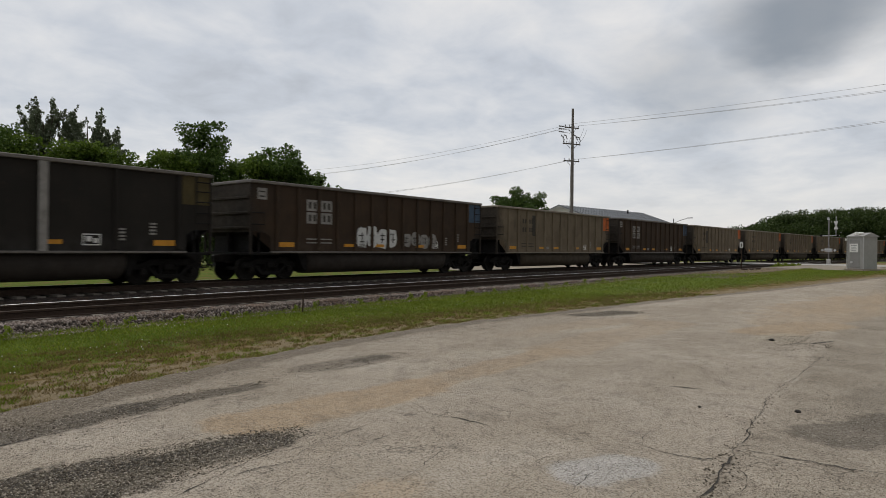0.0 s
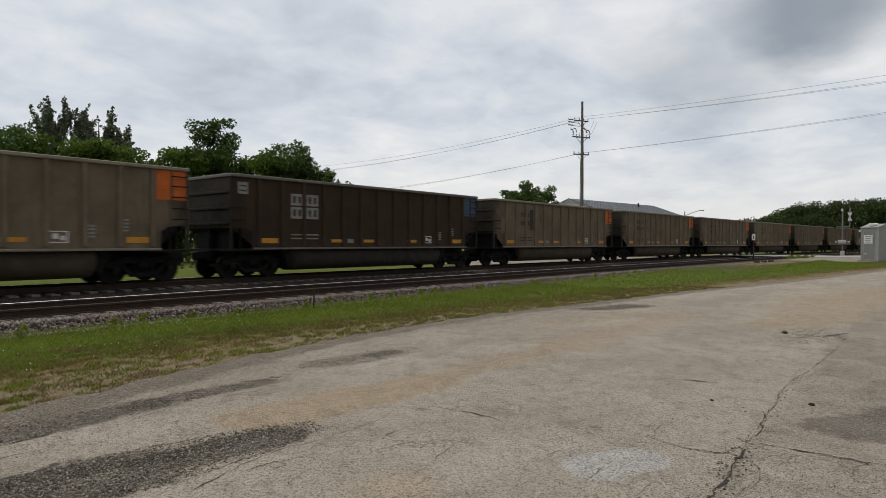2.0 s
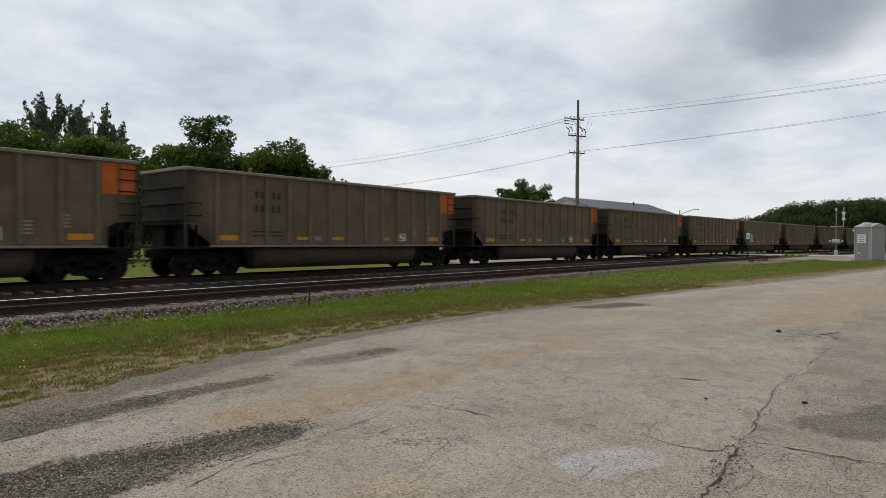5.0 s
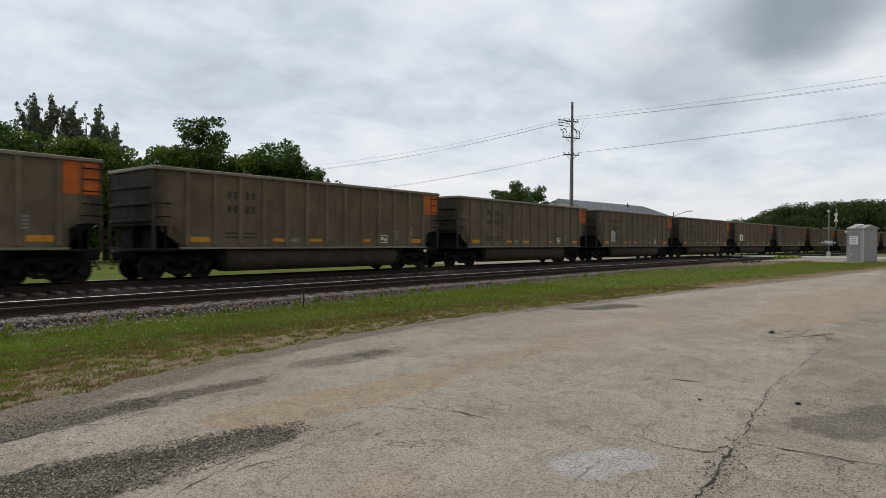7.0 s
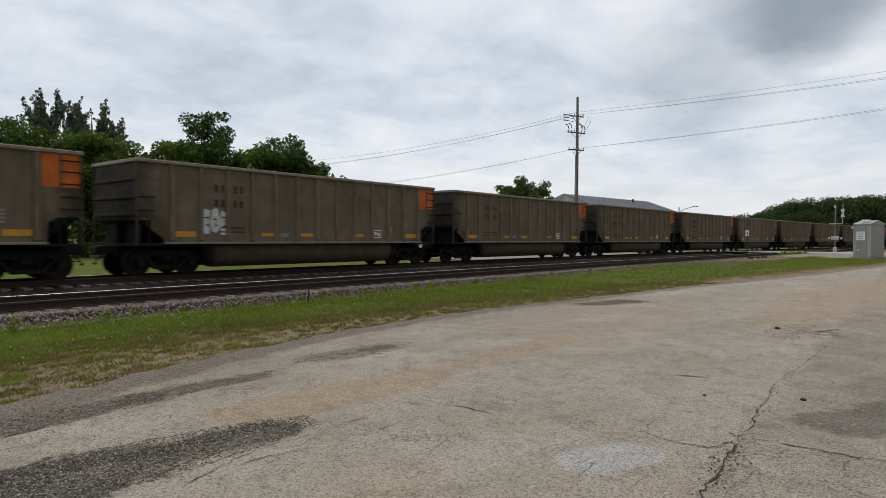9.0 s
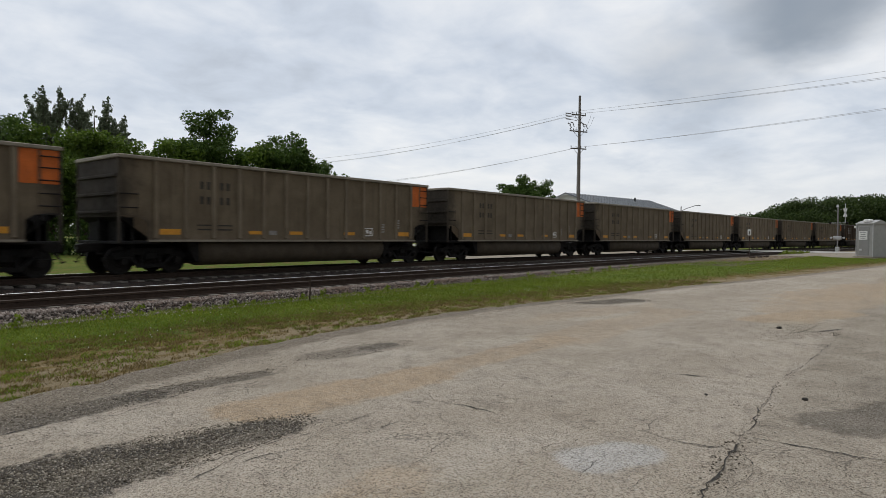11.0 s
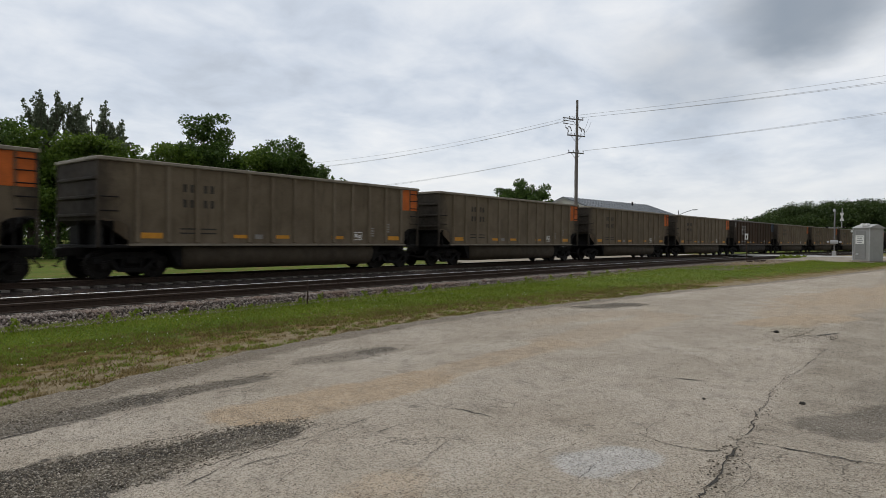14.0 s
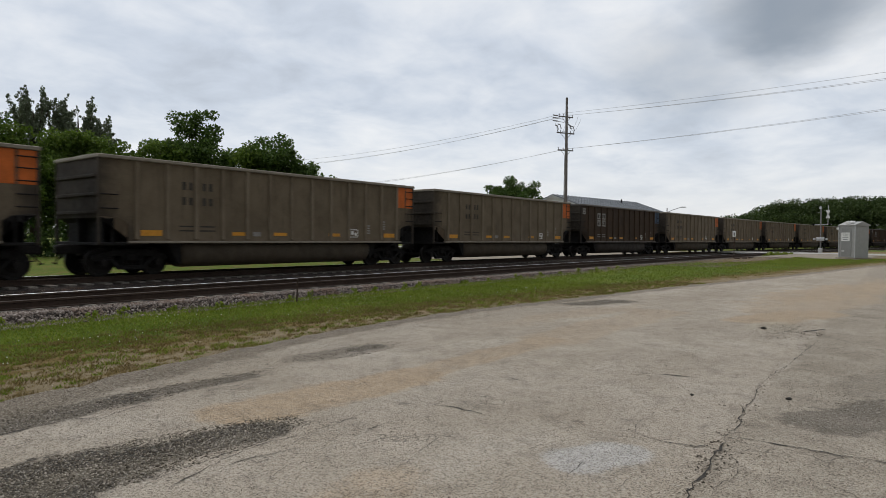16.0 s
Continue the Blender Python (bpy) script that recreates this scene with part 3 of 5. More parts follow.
TIE = simple("weathered_tie", (0.18, 0.160, 0.135), 0.9, 0, 0.45, 5, 0.5)


def ballast_material():
    m = Mat("ballast", 0.95, 0, 0.05)
    v = m.voro(17, out="Color")
    s = m.node("ShaderNodeSeparateColor")
    m.link(v, s.inputs[0])
    c = m.ramp(s.outputs[0], [(0.05, (0.014, 0.011, 0.009)), (0.35, (0.027, 0.021, 0.017)), (0.65, (0.044, 0.035, 0.029)), (0.95, (0.11, 0.09, 0.075))])
    c = m.mix(m.math("MULTIPLY", m.span(m.noise(1.4, 5), 0.42, 0.7), 0.5), c, (0.15, 0.09, 0.06))
    d = m.voro(17)
    c = m.mix(m.span(d, 0.32, 0.6), c, (0.05, 0.043, 0.04))
    m.color(c)
    m.bump(m.math("SUBTRACT", 1.0, d), 1.0, 0.05)
    return m.m


def stone_material():
    m = Mat("ballast_stone", 0.85, 0, 0.25)
    c = m.ramp(m.island(), [(0.0, (0.085, 0.064, 0.052)), (0.35, (0.150, 0.118, 0.100)), (0.7, (0.225, 0.185, 0.160)), (1.0, (0.36, 0.315, 0.28))])
    c = m.mix(m.math("MULTIPLY", m.span(m.noise(1.4, 5), 0.45, 0.7), 0.55), c, (0.17, 0.10, 0.065))
    m.color(c)
    return m.m


BALLAST = ballast_material()
STONE = stone_material()
S_LIST = [-60, -40, -25] + [-16 + 1.0 * i for i in range(100)] + [85 + 4 * i for i in range(40)] + [250, 280, 320]


def sweep(name, section, center, material, parent, slist=S_LIST, closed=True):
    """Section of (across, z) swept along the line."""
    V, F = [], []
    n = len(section)
    for s in slist:
        for o, z in section:
            V.append(trk(s, center + o, z))
    for i in range(len(slist) - 1):
        for j in range(n if closed else n - 1):
            k = (j + 1) % n
            F.append((i * n + j, i * n + k, (i + 1) * n + k, (i + 1) * n + j))
    return raw(name, V, F, material, parent)


def build_track(name, center, label):
    thing = tagged(new(name), label, "railway track", "railway tracks", "structure")
    shoulder = [(-1.75, -0.26), (-1.12, -0.225), (-0.95, -0.24)] if center == FAR_TRACK else [(-1.75, -0.20), (-1.12, -0.172), (-0.95, -0.222)]
    sweep("ballast_bed", [(-2.55, -0.62), *shoulder, (0.95, -0.222), (1.12, -0.195), (1.75, -0.215), (2.6, -0.62)], center, BALLAST, thing, closed=False)
    for sgn in (-1, 1):
        c = center + sgn * (GAUGE / 2 + 0.036)
        sec = [(-0.037, -0.010), (-0.037, -0.045), (-0.010, -0.058), (-0.010, -0.150), (-0.075, -0.165), (-0.075, -0.180), (0.075, -0.180), (0.075, -0.165), (0.010, -0.150), (0.010, -0.058), (0.037, -0.045), (0.037, -0.010), (0.030, -0.002), (-0.030, -0.002)]
        r = sweep("rail", sec, c, RAIL_SIDE, thing)
        head = [(-0.033, -0.004), (-0.026, 0.0), (0.026, 0.0), (0.033, -0.004)]
        sweep("rail_head", head, c, RAIL_TOP if sgn > 0 else RAIL_DULL, r, closed=False)
    bm = bmesh.new()
    box(bm, 0, 0, -0.265, 0.23, 2.6, 0.17, 0.012)
    tie = part("tie", bm, TIE, thing)
    rnd = random.Random(int(center))
    first, far_v, far_f = True, [], []
    proto = [tuple(v.co) for v in tie.data.vertices]
    polys = [tuple(p.vertices) for p in tie.data.polygons]
    s, i = 0.5, 0
    while s < 180:
        m = Matrix.Translation(trk(s, center + rnd.uniform(-0.04, 0.04), rnd.uniform(-0.012, 0.006))) @ pose(0, 0, 0, 0, 0, heading(s) + rnd.uniform(-1, 1))
        if i == 0:
            tie.matrix_basis = m
        elif i < 130:
            again(tie, m)
        else:
            k = len(far_v)
            far_v += [tuple(m @ Vector(p)) for p in proto]
            far_f += [tuple(k + q for q in p) for p in polys]
        s += 0.52
        i += 1
    far = raw("far_ties", far_v, far_f, TIE, thing)
    far["kind"] = "stuff"
    return thing


near_track = build_track("near_track", NEAR_TRACK, "empty near railway track with rusty rails on stone ballast")
far_track = build_track("far_track", FAR_TRACK, "far railway track carrying the coal train")


def build_stones():
    """Loose stones on the shoulders."""
    rs = np.random.RandomState(3)
    base = np.array([(1, 0, 0), (-1, 0, 0), (0, 1, 0), (0, -1, 0), (0, 0, 1), (0, 0, -1)], float)
    tri = np.array([(0, 2, 4), (2, 1, 4), (1, 3, 4), (3, 0, 4), (2, 0, 5), (1, 2, 5), (3, 1, 5), (0, 3, 5)])
    Vs, Fs = [], []
    k = 0
    for n, lo, hi, center, a, b in ((27000, 2, 34, NEAR_TRACK, -2.75, -1.25), (3500, 34, 62, NEAR_TRACK, -2.6, -1.3), (900, 3, 40, NEAR_TRACK, 1.2, 2.9), (2600, 36, 67, NEAR_TRACK, -6.2, -2.4)):
        for _ in range(n):
            s = lo + (hi - lo) * rs.rand() ** 1.5
            o = a + (b - a) * rs.rand()
            p = trk(s, center + o)
            d = abs(o)
            z = -0.175 if d < 1.15 else (-0.20 - max(0, d - 1.75) * 0.50)
            if d > 2.45:
                z = max(z, ground_z(p[0], p[1]))
            r = rs.uniform(0.018, 0.042)
            v = base * (r * rs.uniform(0.6, 1.25, (6, 1))) + rs.uniform(-0.3, 0.3, (6, 3)) * r
            v[:, 2] *= 0.8
            Vs.append(v + np.array((p[0], p[1], z + r * 0.35)))
            Fs.append(tri + k)
            k += 6
    ob = arrays("ballast_stones", np.vstack(Vs), np.vstack(Fs), STONE)
    tagged(ob, "loose grey and rusty crushed ballast stones", "ballast", kind="stuff")


build_stones()

# ---- coal train ----
PITCH, HALF, BODY = 16.18, 1.55, 7.47
TOP, SILL = 3.866, 1.10


def build_truck(parent, x, mats):
    """Freight truck: two cast side frames, bolster, springs, two wheelsets."""
    bm = bmesh.new()
    box(bm, 0, 0, 0.62, 0.42, 2.3, 0.26, 0.03)
    box(bm, 0, 0, 0.80, 0.36, 0.36, 0.12, 0.02)
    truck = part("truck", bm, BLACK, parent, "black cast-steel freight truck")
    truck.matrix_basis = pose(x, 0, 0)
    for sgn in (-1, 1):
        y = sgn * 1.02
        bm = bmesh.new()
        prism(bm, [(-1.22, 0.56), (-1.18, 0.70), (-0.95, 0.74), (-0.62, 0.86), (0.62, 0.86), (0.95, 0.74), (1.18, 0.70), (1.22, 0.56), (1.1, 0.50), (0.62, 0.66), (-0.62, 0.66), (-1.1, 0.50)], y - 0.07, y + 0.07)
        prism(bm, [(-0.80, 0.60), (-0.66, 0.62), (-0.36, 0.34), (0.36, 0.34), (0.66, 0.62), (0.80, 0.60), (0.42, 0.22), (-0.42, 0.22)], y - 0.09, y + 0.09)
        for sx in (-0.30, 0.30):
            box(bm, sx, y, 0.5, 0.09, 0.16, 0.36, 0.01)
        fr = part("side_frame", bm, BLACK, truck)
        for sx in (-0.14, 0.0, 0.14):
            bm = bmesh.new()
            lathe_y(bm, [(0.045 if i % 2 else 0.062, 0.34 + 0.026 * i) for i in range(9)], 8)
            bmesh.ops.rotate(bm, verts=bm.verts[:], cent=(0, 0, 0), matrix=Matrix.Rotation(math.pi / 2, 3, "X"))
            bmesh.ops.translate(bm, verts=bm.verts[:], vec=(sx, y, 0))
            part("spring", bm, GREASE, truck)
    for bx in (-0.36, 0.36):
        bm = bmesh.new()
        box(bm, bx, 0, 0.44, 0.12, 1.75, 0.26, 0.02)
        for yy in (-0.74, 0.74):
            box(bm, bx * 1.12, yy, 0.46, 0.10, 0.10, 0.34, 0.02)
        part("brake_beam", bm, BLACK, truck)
    sets = []
    for ax in (-0.89, 0.89):
        bm = bmesh.new()
        rod(bm, (0, -1.16, 0), (0, 1.16, 0), 0.075, 10)
        for sgn in (-1, 1):
            bmw = bmesh.new()
            lathe_y(bmw, [(0.10, -0.07), (0.20, -0.075), (0.24, -0.035), (0.38, -0.03), (0.40, -0.06), (0.452, -0.065), (0.458, 0.045), (0.483, 0.055), (0.483, 0.075), (0.39, 0.078), (0.37, 0.02), (0.24, 0.02), (0.20, 0.06), (0.10, 0.06)])
            if sgn > 0:
                bmesh.ops.rotate(bmw, verts=bmw.verts[:], cent=(0, 0, 0), matrix=Matrix.Rotation(math.pi, 3, "Z"))
            bmesh.ops.translate(bmw, verts=bmw.verts[:], vec=(0, sgn * 0.745, 0))
            tmp = bpy.data.meshes.new("tmp")
            bmw.to_mesh(tmp)
            bmw.free()
            bm.from_mesh(tmp)
            bpy.data.meshes.remove(tmp)
            # bearing with its bolted end cap
            rod(bm, (0, sgn * 0.94, 0), (0, sgn * 1.14, 0), 0.125, 14)
            for k in range(3):
                a = 2 * math.pi * k / 3
                rod(bm, (0.06 * math.cos(a), sgn * 1.13, 0.06 * math.sin(a)), (0.06 * math.cos(a), sgn * 1.165, 0.06 * math.sin(a)), 0.02, 6)
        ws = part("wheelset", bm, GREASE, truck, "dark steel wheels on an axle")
        ws.matrix_basis = pose(ax, 0, 0.458)
        sets.append(ws)
    return truck


def build_car(skin, chord, panel, marks, number, graffiti=None, stripe=False):
    """Coal gondola: open box on two trucks, tubs hanging between them."""
    car = new("coal_car")
    side_pts = [(-BODY, TOP - 0.05), (-BODY, 1.90), (-BODY + 0.25, 1.94), (-BODY + 0.72, 1.86), (-BODY + 0.94, 1.72), (-BODY + 0.96, SILL), (BODY - 0.96, SILL), (BODY - 0.94, 1.72), (BODY - 0.72, 1.86), (BODY - 0.25, 1.94), (BODY, 1.90), (BODY, TOP - 0.05)]
    ribs_x = [-6.24 + i * 1.04 for i in range(13)][:: 2 if stripe else 1]
    for sgn in (-1, 1):
        bm = bmesh.new()
        prism(bm, side_pts, sgn * HALF, sgn * (HALF - 0.03))
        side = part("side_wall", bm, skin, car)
        bm = bmesh.new()
        box(bm, 0, 0, (SILL + TOP) / 2 + 0.02, 0.15, 0.11, TOP - SILL - 0.16, 0.022)
        rib = part("rib", bm, RIB_TAN if skin is TAN else skin, side)
        rib.matrix_basis = pose(ribs_x[0], sgn * (HALF + 0.02), 0)
        for x in ribs_x[1:]:
            again(rib, pose(x, sgn * (HALF + 0.02), 0))
        bm = bmesh.new()
        box(bm, 0, sgn * (HALF + 0.02), TOP - 0.06, 2 * BODY + 0.04, 0.16, 0.12, 0.02)
        part("top_chord", bm, chord, car, "dust-paled top rail")
        bm = bmesh.new()
        box(bm, 0, sgn * (HALF + 0.01), SILL + 0.015, 2 * BODY - 1.92, 0.17, 0.075, 0.012)
        part("side_sill", bm, chord, car, "pale dusty side sill")
        for e in (-1, 1):
            bm = bmesh.new()
            box(bm, e * (BODY - 0.04), sgn * (HALF + 0.01), (TOP + 1.88) / 2 - 0.06, 0.075, 0.08, TOP - 1.88, 0.012)
            part("corner_post", bm, RIB_TAN if skin is TAN else skin, car)
            bm = bmesh.new()
            box(bm, e * (BODY - 0.04), sgn * (HALF + 0.01), 1.46, 0.085, 0.10, 0.84, 0.012)
            part("post_foot", bm, RIB_TAN if skin is TAN else skin, car)
            bm = bmesh.new()
            rod(bm, (e * (BODY - 0.62), sgn * (HALF + 0.06), 2.02), (e * (BODY - 0.62), sgn * (HALF + 0.06), 3.7 if e * sgn < 0 else 2.75), 0.012, 6)
            lad = part("ladder", bm, skin, car)
            for z in ((2.12, 2.48, 2.86, 3.22, 3.55) if e * sgn < 0 else (2.18, 2.62)):
                bm = bmesh.new()
                rod(bm, (e * (BODY - 0.62), sgn * (HALF + 0.075), z), (e * (BODY - 0.06), sgn * (HALF + 0.075), z), 0.020, 6)
                part("rung", bm, BLACK, lad)
            # step below the sill
            bm = bmesh.new()
            for xx in (e * (BODY - 0.12), e * (BODY - 0.50)):
                rod(bm, (xx, sgn * (HALF - 0.02), 1.02), (xx, sgn * (HALF - 0.02), 0.56), 0.014, 6)
            rod(bm, (e * (BODY - 0.12), sgn * (HALF - 0.02), 0.57), (e * (BODY - 0.50), sgn * (HALF - 0.02), 0.57), 0.014, 6)
            part("sill_step", bm, BLACK, car)
    # ends: wall, ribs, cross chord, platform, brake gear in the cut-out
    for e in (-1, 1):
        bm = bmesh.new()
        box(bm, e * (BODY - 0.05), 0, 2.86, 0.035, 2 * HALF - 0.04, 1.96)
        ew = part("end_wall", bm, SOOT_SHADE, car, "end wall dark with soot and painted-in shade")
        # sheet coloured black: grime, and the shade below the end wall painted in
        bm = bmesh.new()
        sl = [bm.verts.new(p) for p in ((e * (BODY - 0.05), -HALF + 0.05, 1.90), (e * (BODY - 0.05), HALF - 0.05, 1.90), (e * (BODY - 1.15), HALF - 0.05, 1.12), (e * (BODY - 1.15), -HALF + 0.05, 1.12))]
        bm.faces.new(sl)
        bmesh.ops.solidify(bm, geom=bm.faces[:], thickness=0.03)
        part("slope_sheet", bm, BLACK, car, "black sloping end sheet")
        for z in (2.05, 2.62, 3.20):
            bm = bmesh.new()
            box(bm, e * (BODY + 0.0), 0, z, 0.06, 2 * HALF - 0.16, 0.10, 0.015)
            part("end_rib", bm, SOOT_SHADE, ew)
        # added filler plate: makes the shaded gap below the slope sheet read black
        bm = bmesh.new()
        box(bm, e * (BODY - 0.58), 0, 1.50, 1.04, 0.10, 0.80, 0.01)
        part("end_gusset", bm, BLACK, car, "added black filler plate standing in for shade below the slope sheet")
        # added cross plate: blocks the view through, in place of deep shade
        bm = bmesh.new()
        box(bm, e * (BODY - 0.30), 0, 1.50, 0.05, 2 * HALF - 0.5, 0.80, 0.01)
        part("end_bulkhead", bm, BLACK, car, "added black cross plate standing in for shade under the end wall")
        bm = bmesh.new()
        box(bm, e * (BODY - 0.03), 0, TOP - 0.06, 0.14, 2 * HALF - 0.12, 0.12, 0.02)
        part("end_chord", bm, chord, car)
        bm = bmesh.new()
        box(bm, e * (BODY - 0.72), 0, 1.06, 1.44, 2 * HALF, 0.09, 0.012)
        part("end_platform", bm, BLACK, car, "black end platform")
        bm = bmesh.new()
        for y in (-1.35, -0.6, 0.6, 1.35):
            box(bm, e * (BODY - 0.55), y, 1.48, 0.09, 0.08, 0.80, 0.01)
        rod(bm, (e * (BODY - 0.9), -0.9, 1.32), (e * (BODY - 0.9), 0.9, 1.32), 0.15, 12)
        part("brake_gear", bm, BLACK, car)
        # draft gear, coupler
        bm = bmesh.new()
        box(bm, e * (BODY + 0.15), 0, 0.88, 0.7, 0.36, 0.30, 0.03)
        rod(bm, (e * (BODY + 0.4), 0, 0.86), (e * 7.95, 0, 0.86), 0.08, 8)
        box(bm, e * 7.98, e * 0.05, 0.86, 0.24, 0.24, 0.30, 0.05)
        part("coupler", bm, GREASE, car, "grimy knuckle coupler")
        bm = bmesh.new()
        pts = [(e * (BODY + 0.2), -0.3 * e, 0.75), (e * (BODY + 0.45), -0.3 * e, 0.50), (e * 7.95, -0.22 * e, 0.40), (e * 8.08, -0.15 * e, 0.44)]
        for a, b in zip(pts, pts[1:]):
            rod(bm, a, b, 0.024, 6)
        part("air_hose", bm, BLACK, car)
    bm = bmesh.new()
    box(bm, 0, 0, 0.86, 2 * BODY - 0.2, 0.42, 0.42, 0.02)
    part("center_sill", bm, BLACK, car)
    # hanging tubs between the trucks
    for sgn in (-1, 1):
        bm = bmesh.new()
        prof = [(1.34, 1.09), (1.43, 0.97), (1.47, 0.82), (1.465, 0.65), (1.42, 0.49), (1.33, 0.36), (1.20, 0.28), (1.02, 0.24), (0.6, 0.24), (0.3, 0.32), (0.28, 1.08)]
        rings = []
        for x, k in ((-4.62, 0.82), (-4.45, 1.0), (4.45, 1.0), (4.62, 0.82)):
            rings.append([bm.verts.new((x, sgn * (0.8 + (y - 0.8) * k), 1.08 + (z - 1.08) * k)) for y, z in prof])
        n = len(prof)
        for a, b in zip(rings, rings[1:]):
            for i in range(n):
                bm.faces.new((a[i], b[i], b[(i + 1) % n], a[(i + 1) % n]))
        bm.faces.new(rings[0])
        bm.faces.new(rings[-1][::-1])
        bmesh.ops.recalc_face_normals(bm, faces=bm.faces[:])
        for fc in bm.faces:
            fc.smooth = len(fc.verts) == 4
        part("tub", bm, TUB if skin is TAN else TUB_DARK, car, "rounded grimy belly tub")
    for e in (-1, 1):
        bm = bmesh.new()
        prism(bm, [(e * 4.60, 1.08), (e * 4.60, 0.36), (e * 4.74, 0.42), (e * 5.05, 1.02), (e * 5.05, 1.08)], -1.36, 1.36)
        part("tub_end", bm, BLACK, car)
    bm = bmesh.new()
    box(bm, 0, 0, 1.16, 2 * BODY - 2.9, 2 * HALF - 0.08, 0.05)
    part("car_floor", bm, skin, car)
    for x in (-6.17, 6.17):
        build_truck(car, x, None)
    # markings on both sides
    rnd = random.Random(number)
    for sgn in (-1, 1):
        f = HALF * sgn + 0.006 * sgn
        ex = -sgn * (BODY - 0.60)
        if panel:
            for dx in (-0.26, 0.30):
                bm = bmesh.new()
                box(bm, ex + dx, f, 3.25, 0.48, 0.008, 0.98)
                part("end_panel", bm, panel, car, "coloured end panel")
        for x in (-5.75, -2.4, -0.55, 2.3, 5.75):
            bm = bmesh.new()
            box(bm, -sgn * x, f, 1.42, 0.72 if abs(x) > 5 else 0.62, 0.008, 0.19 if abs(x) > 5 else 0.13)
            part("reflector", bm, YELLOW, car, "amber reflective strip")
        for r in range(2):
            for c in range(2):
                cx, cz = sgn * (4.48 - c * 0.76), 3.05 - r * 0.52
                if marks is MARK_LIGHT:
                    bm = bmesh.new()
                    box(bm, cx, f, cz, 0.60, 0.006, 0.46)
                    part("number_patch", bm, marks, car, "pale painted number patch")
                for i in range(2):
                    bm = bmesh.new()
                    box(bm, cx + (i - 0.5) * 0.25, f + 0.004 * sgn, cz, 0.13, 0.006, 0.27)
                    part("number_bar", bm, MARK_DARK, car)
                bm = bmesh.new()
                box(bm, cx, f, 1.66 - r * 0.15, 0.60, 0.006, 0.05)
                part("stencil_line", bm, marks, car)
        for x0, n, z0 in ((4.35, 4, 1.85), (5.35, 4, 2.05)):
            bm = bmesh.new()
            for k in range(n):
                box(bm, -sgn * x0, f, z0 - k * 0.11, 0.22, 0.006, 0.06)
            part("stencil_block", bm, MARK_LIGHT, car)
        bm = bmesh.new()
        for dx, dz, w, h in ((0, 0.16, 0.52, 0.035), (0, -0.16, 0.52, 0.035), (-0.245, 0, 0.035, 0.3), (0.245, 0, 0.035, 0.3), (-0.08, 0.02, 0.16, 0.16), (0.12, -0.03, 0.12, 0.14)):
            box(bm, -sgn * 3.44 + dx, f, 1.50 + dz, w, 0.006, h)
        part("data_box", bm, WHITE, car, "white outlined data box")
        bm = bmesh.new()
        box(bm, sgn * 1.65, f, 1.42, 0.34, 0.006, 0.17, 0)
        part("placard", bm, MARK_LIGHT, car)
        if marks is MARK_LIGHT and not stripe:
            bm = bmesh.new()
            box(bm, sgn * (BODY - 0.55), f, 3.36, 0.42, 0.006, 0.44)
            plate = part("corner_placard", bm, marks, car, "faded white corner placard")
            for dz in (-0.1, 0.08):
                bm = bmesh.new()
                box(bm, sgn * (BODY - 0.55), f + 0.005 * sgn, 3.36 + dz, 0.26, 0.006, 0.06)
                part("text_bar", bm, MARK_DARK, plate)
        if stripe and sgn < 0:
            bm = bmesh.new()
            box(bm, ribs_x[4], f - 0.078, 2.45, 0.24, 0.02, 2.6)
            part("white_rib_stripe", bm, MARK_LIGHT, car, "whitewashed rib")
        if graffiti and sgn < 0:
            for kind, x, z, w, h in graffiti:
                bm = bmesh.new()
                r2 = random.Random(int(x * 10) + number)
                if kind == "bar":
                    box(bm, x, f, z, w, 0.006, h)
                    part("sprayed_bar", bm, MARK_DARK, car, "dark sprayed bar")
                    continue
                n = max(3, int(w / 0.55))
                bm.free()
                for i in range(n):
                    cx = x - w / 2 + (i + 0.5) * w / n
                    bm = bmesh.new()
                    outer = []
                    for a in range(14):
                        t = 2 * math.pi * a / 14
                        k = 1 / max(abs(math.cos(t)), abs(math.sin(t))) ** 0.6
                        outer.append((cx + math.cos(t) * k * w / n * r2.uniform(0.42, 0.56), z + math.sin(t) * k * h * r2.uniform(0.38, 0.50) + 0.06 * math.sin(2.1 * i)))
                    bm.faces.new([bm.verts.new((p[0], f - 0.003 - 0.003 * (i % 2), p[1])) for p in outer])
                    sp = part("spray_letter", bm, GRAFFITI if kind == "white" else MARK_LIGHT, car, "sprayed bubble shape")
                    for dx, dz, ww, hh in ((r2.uniform(-0.08, 0.02), r2.uniform(0.08, 0.2), 0.26, 0.045), (r2.uniform(-0.04, 0.1), r2.uniform(-0.2, -0.05), 0.22, 0.045), (r2.uniform(-0.14, 0.14), 0, 0.045, 0.42)):
                        bm = bmesh.new()
                        box(bm, cx + dx, f - 0.012, z + dz * h, ww * w / n / 0.55, 0.004, hh * h)
                        part("spray_stroke", bm, MARK_DARK, sp)
    return car


TAN_LABEL = "dusty tan aluminium coal gondola with orange end panel"
BROWN_LABEL = "dark brown weathered steel coal gondola with blue end panel"


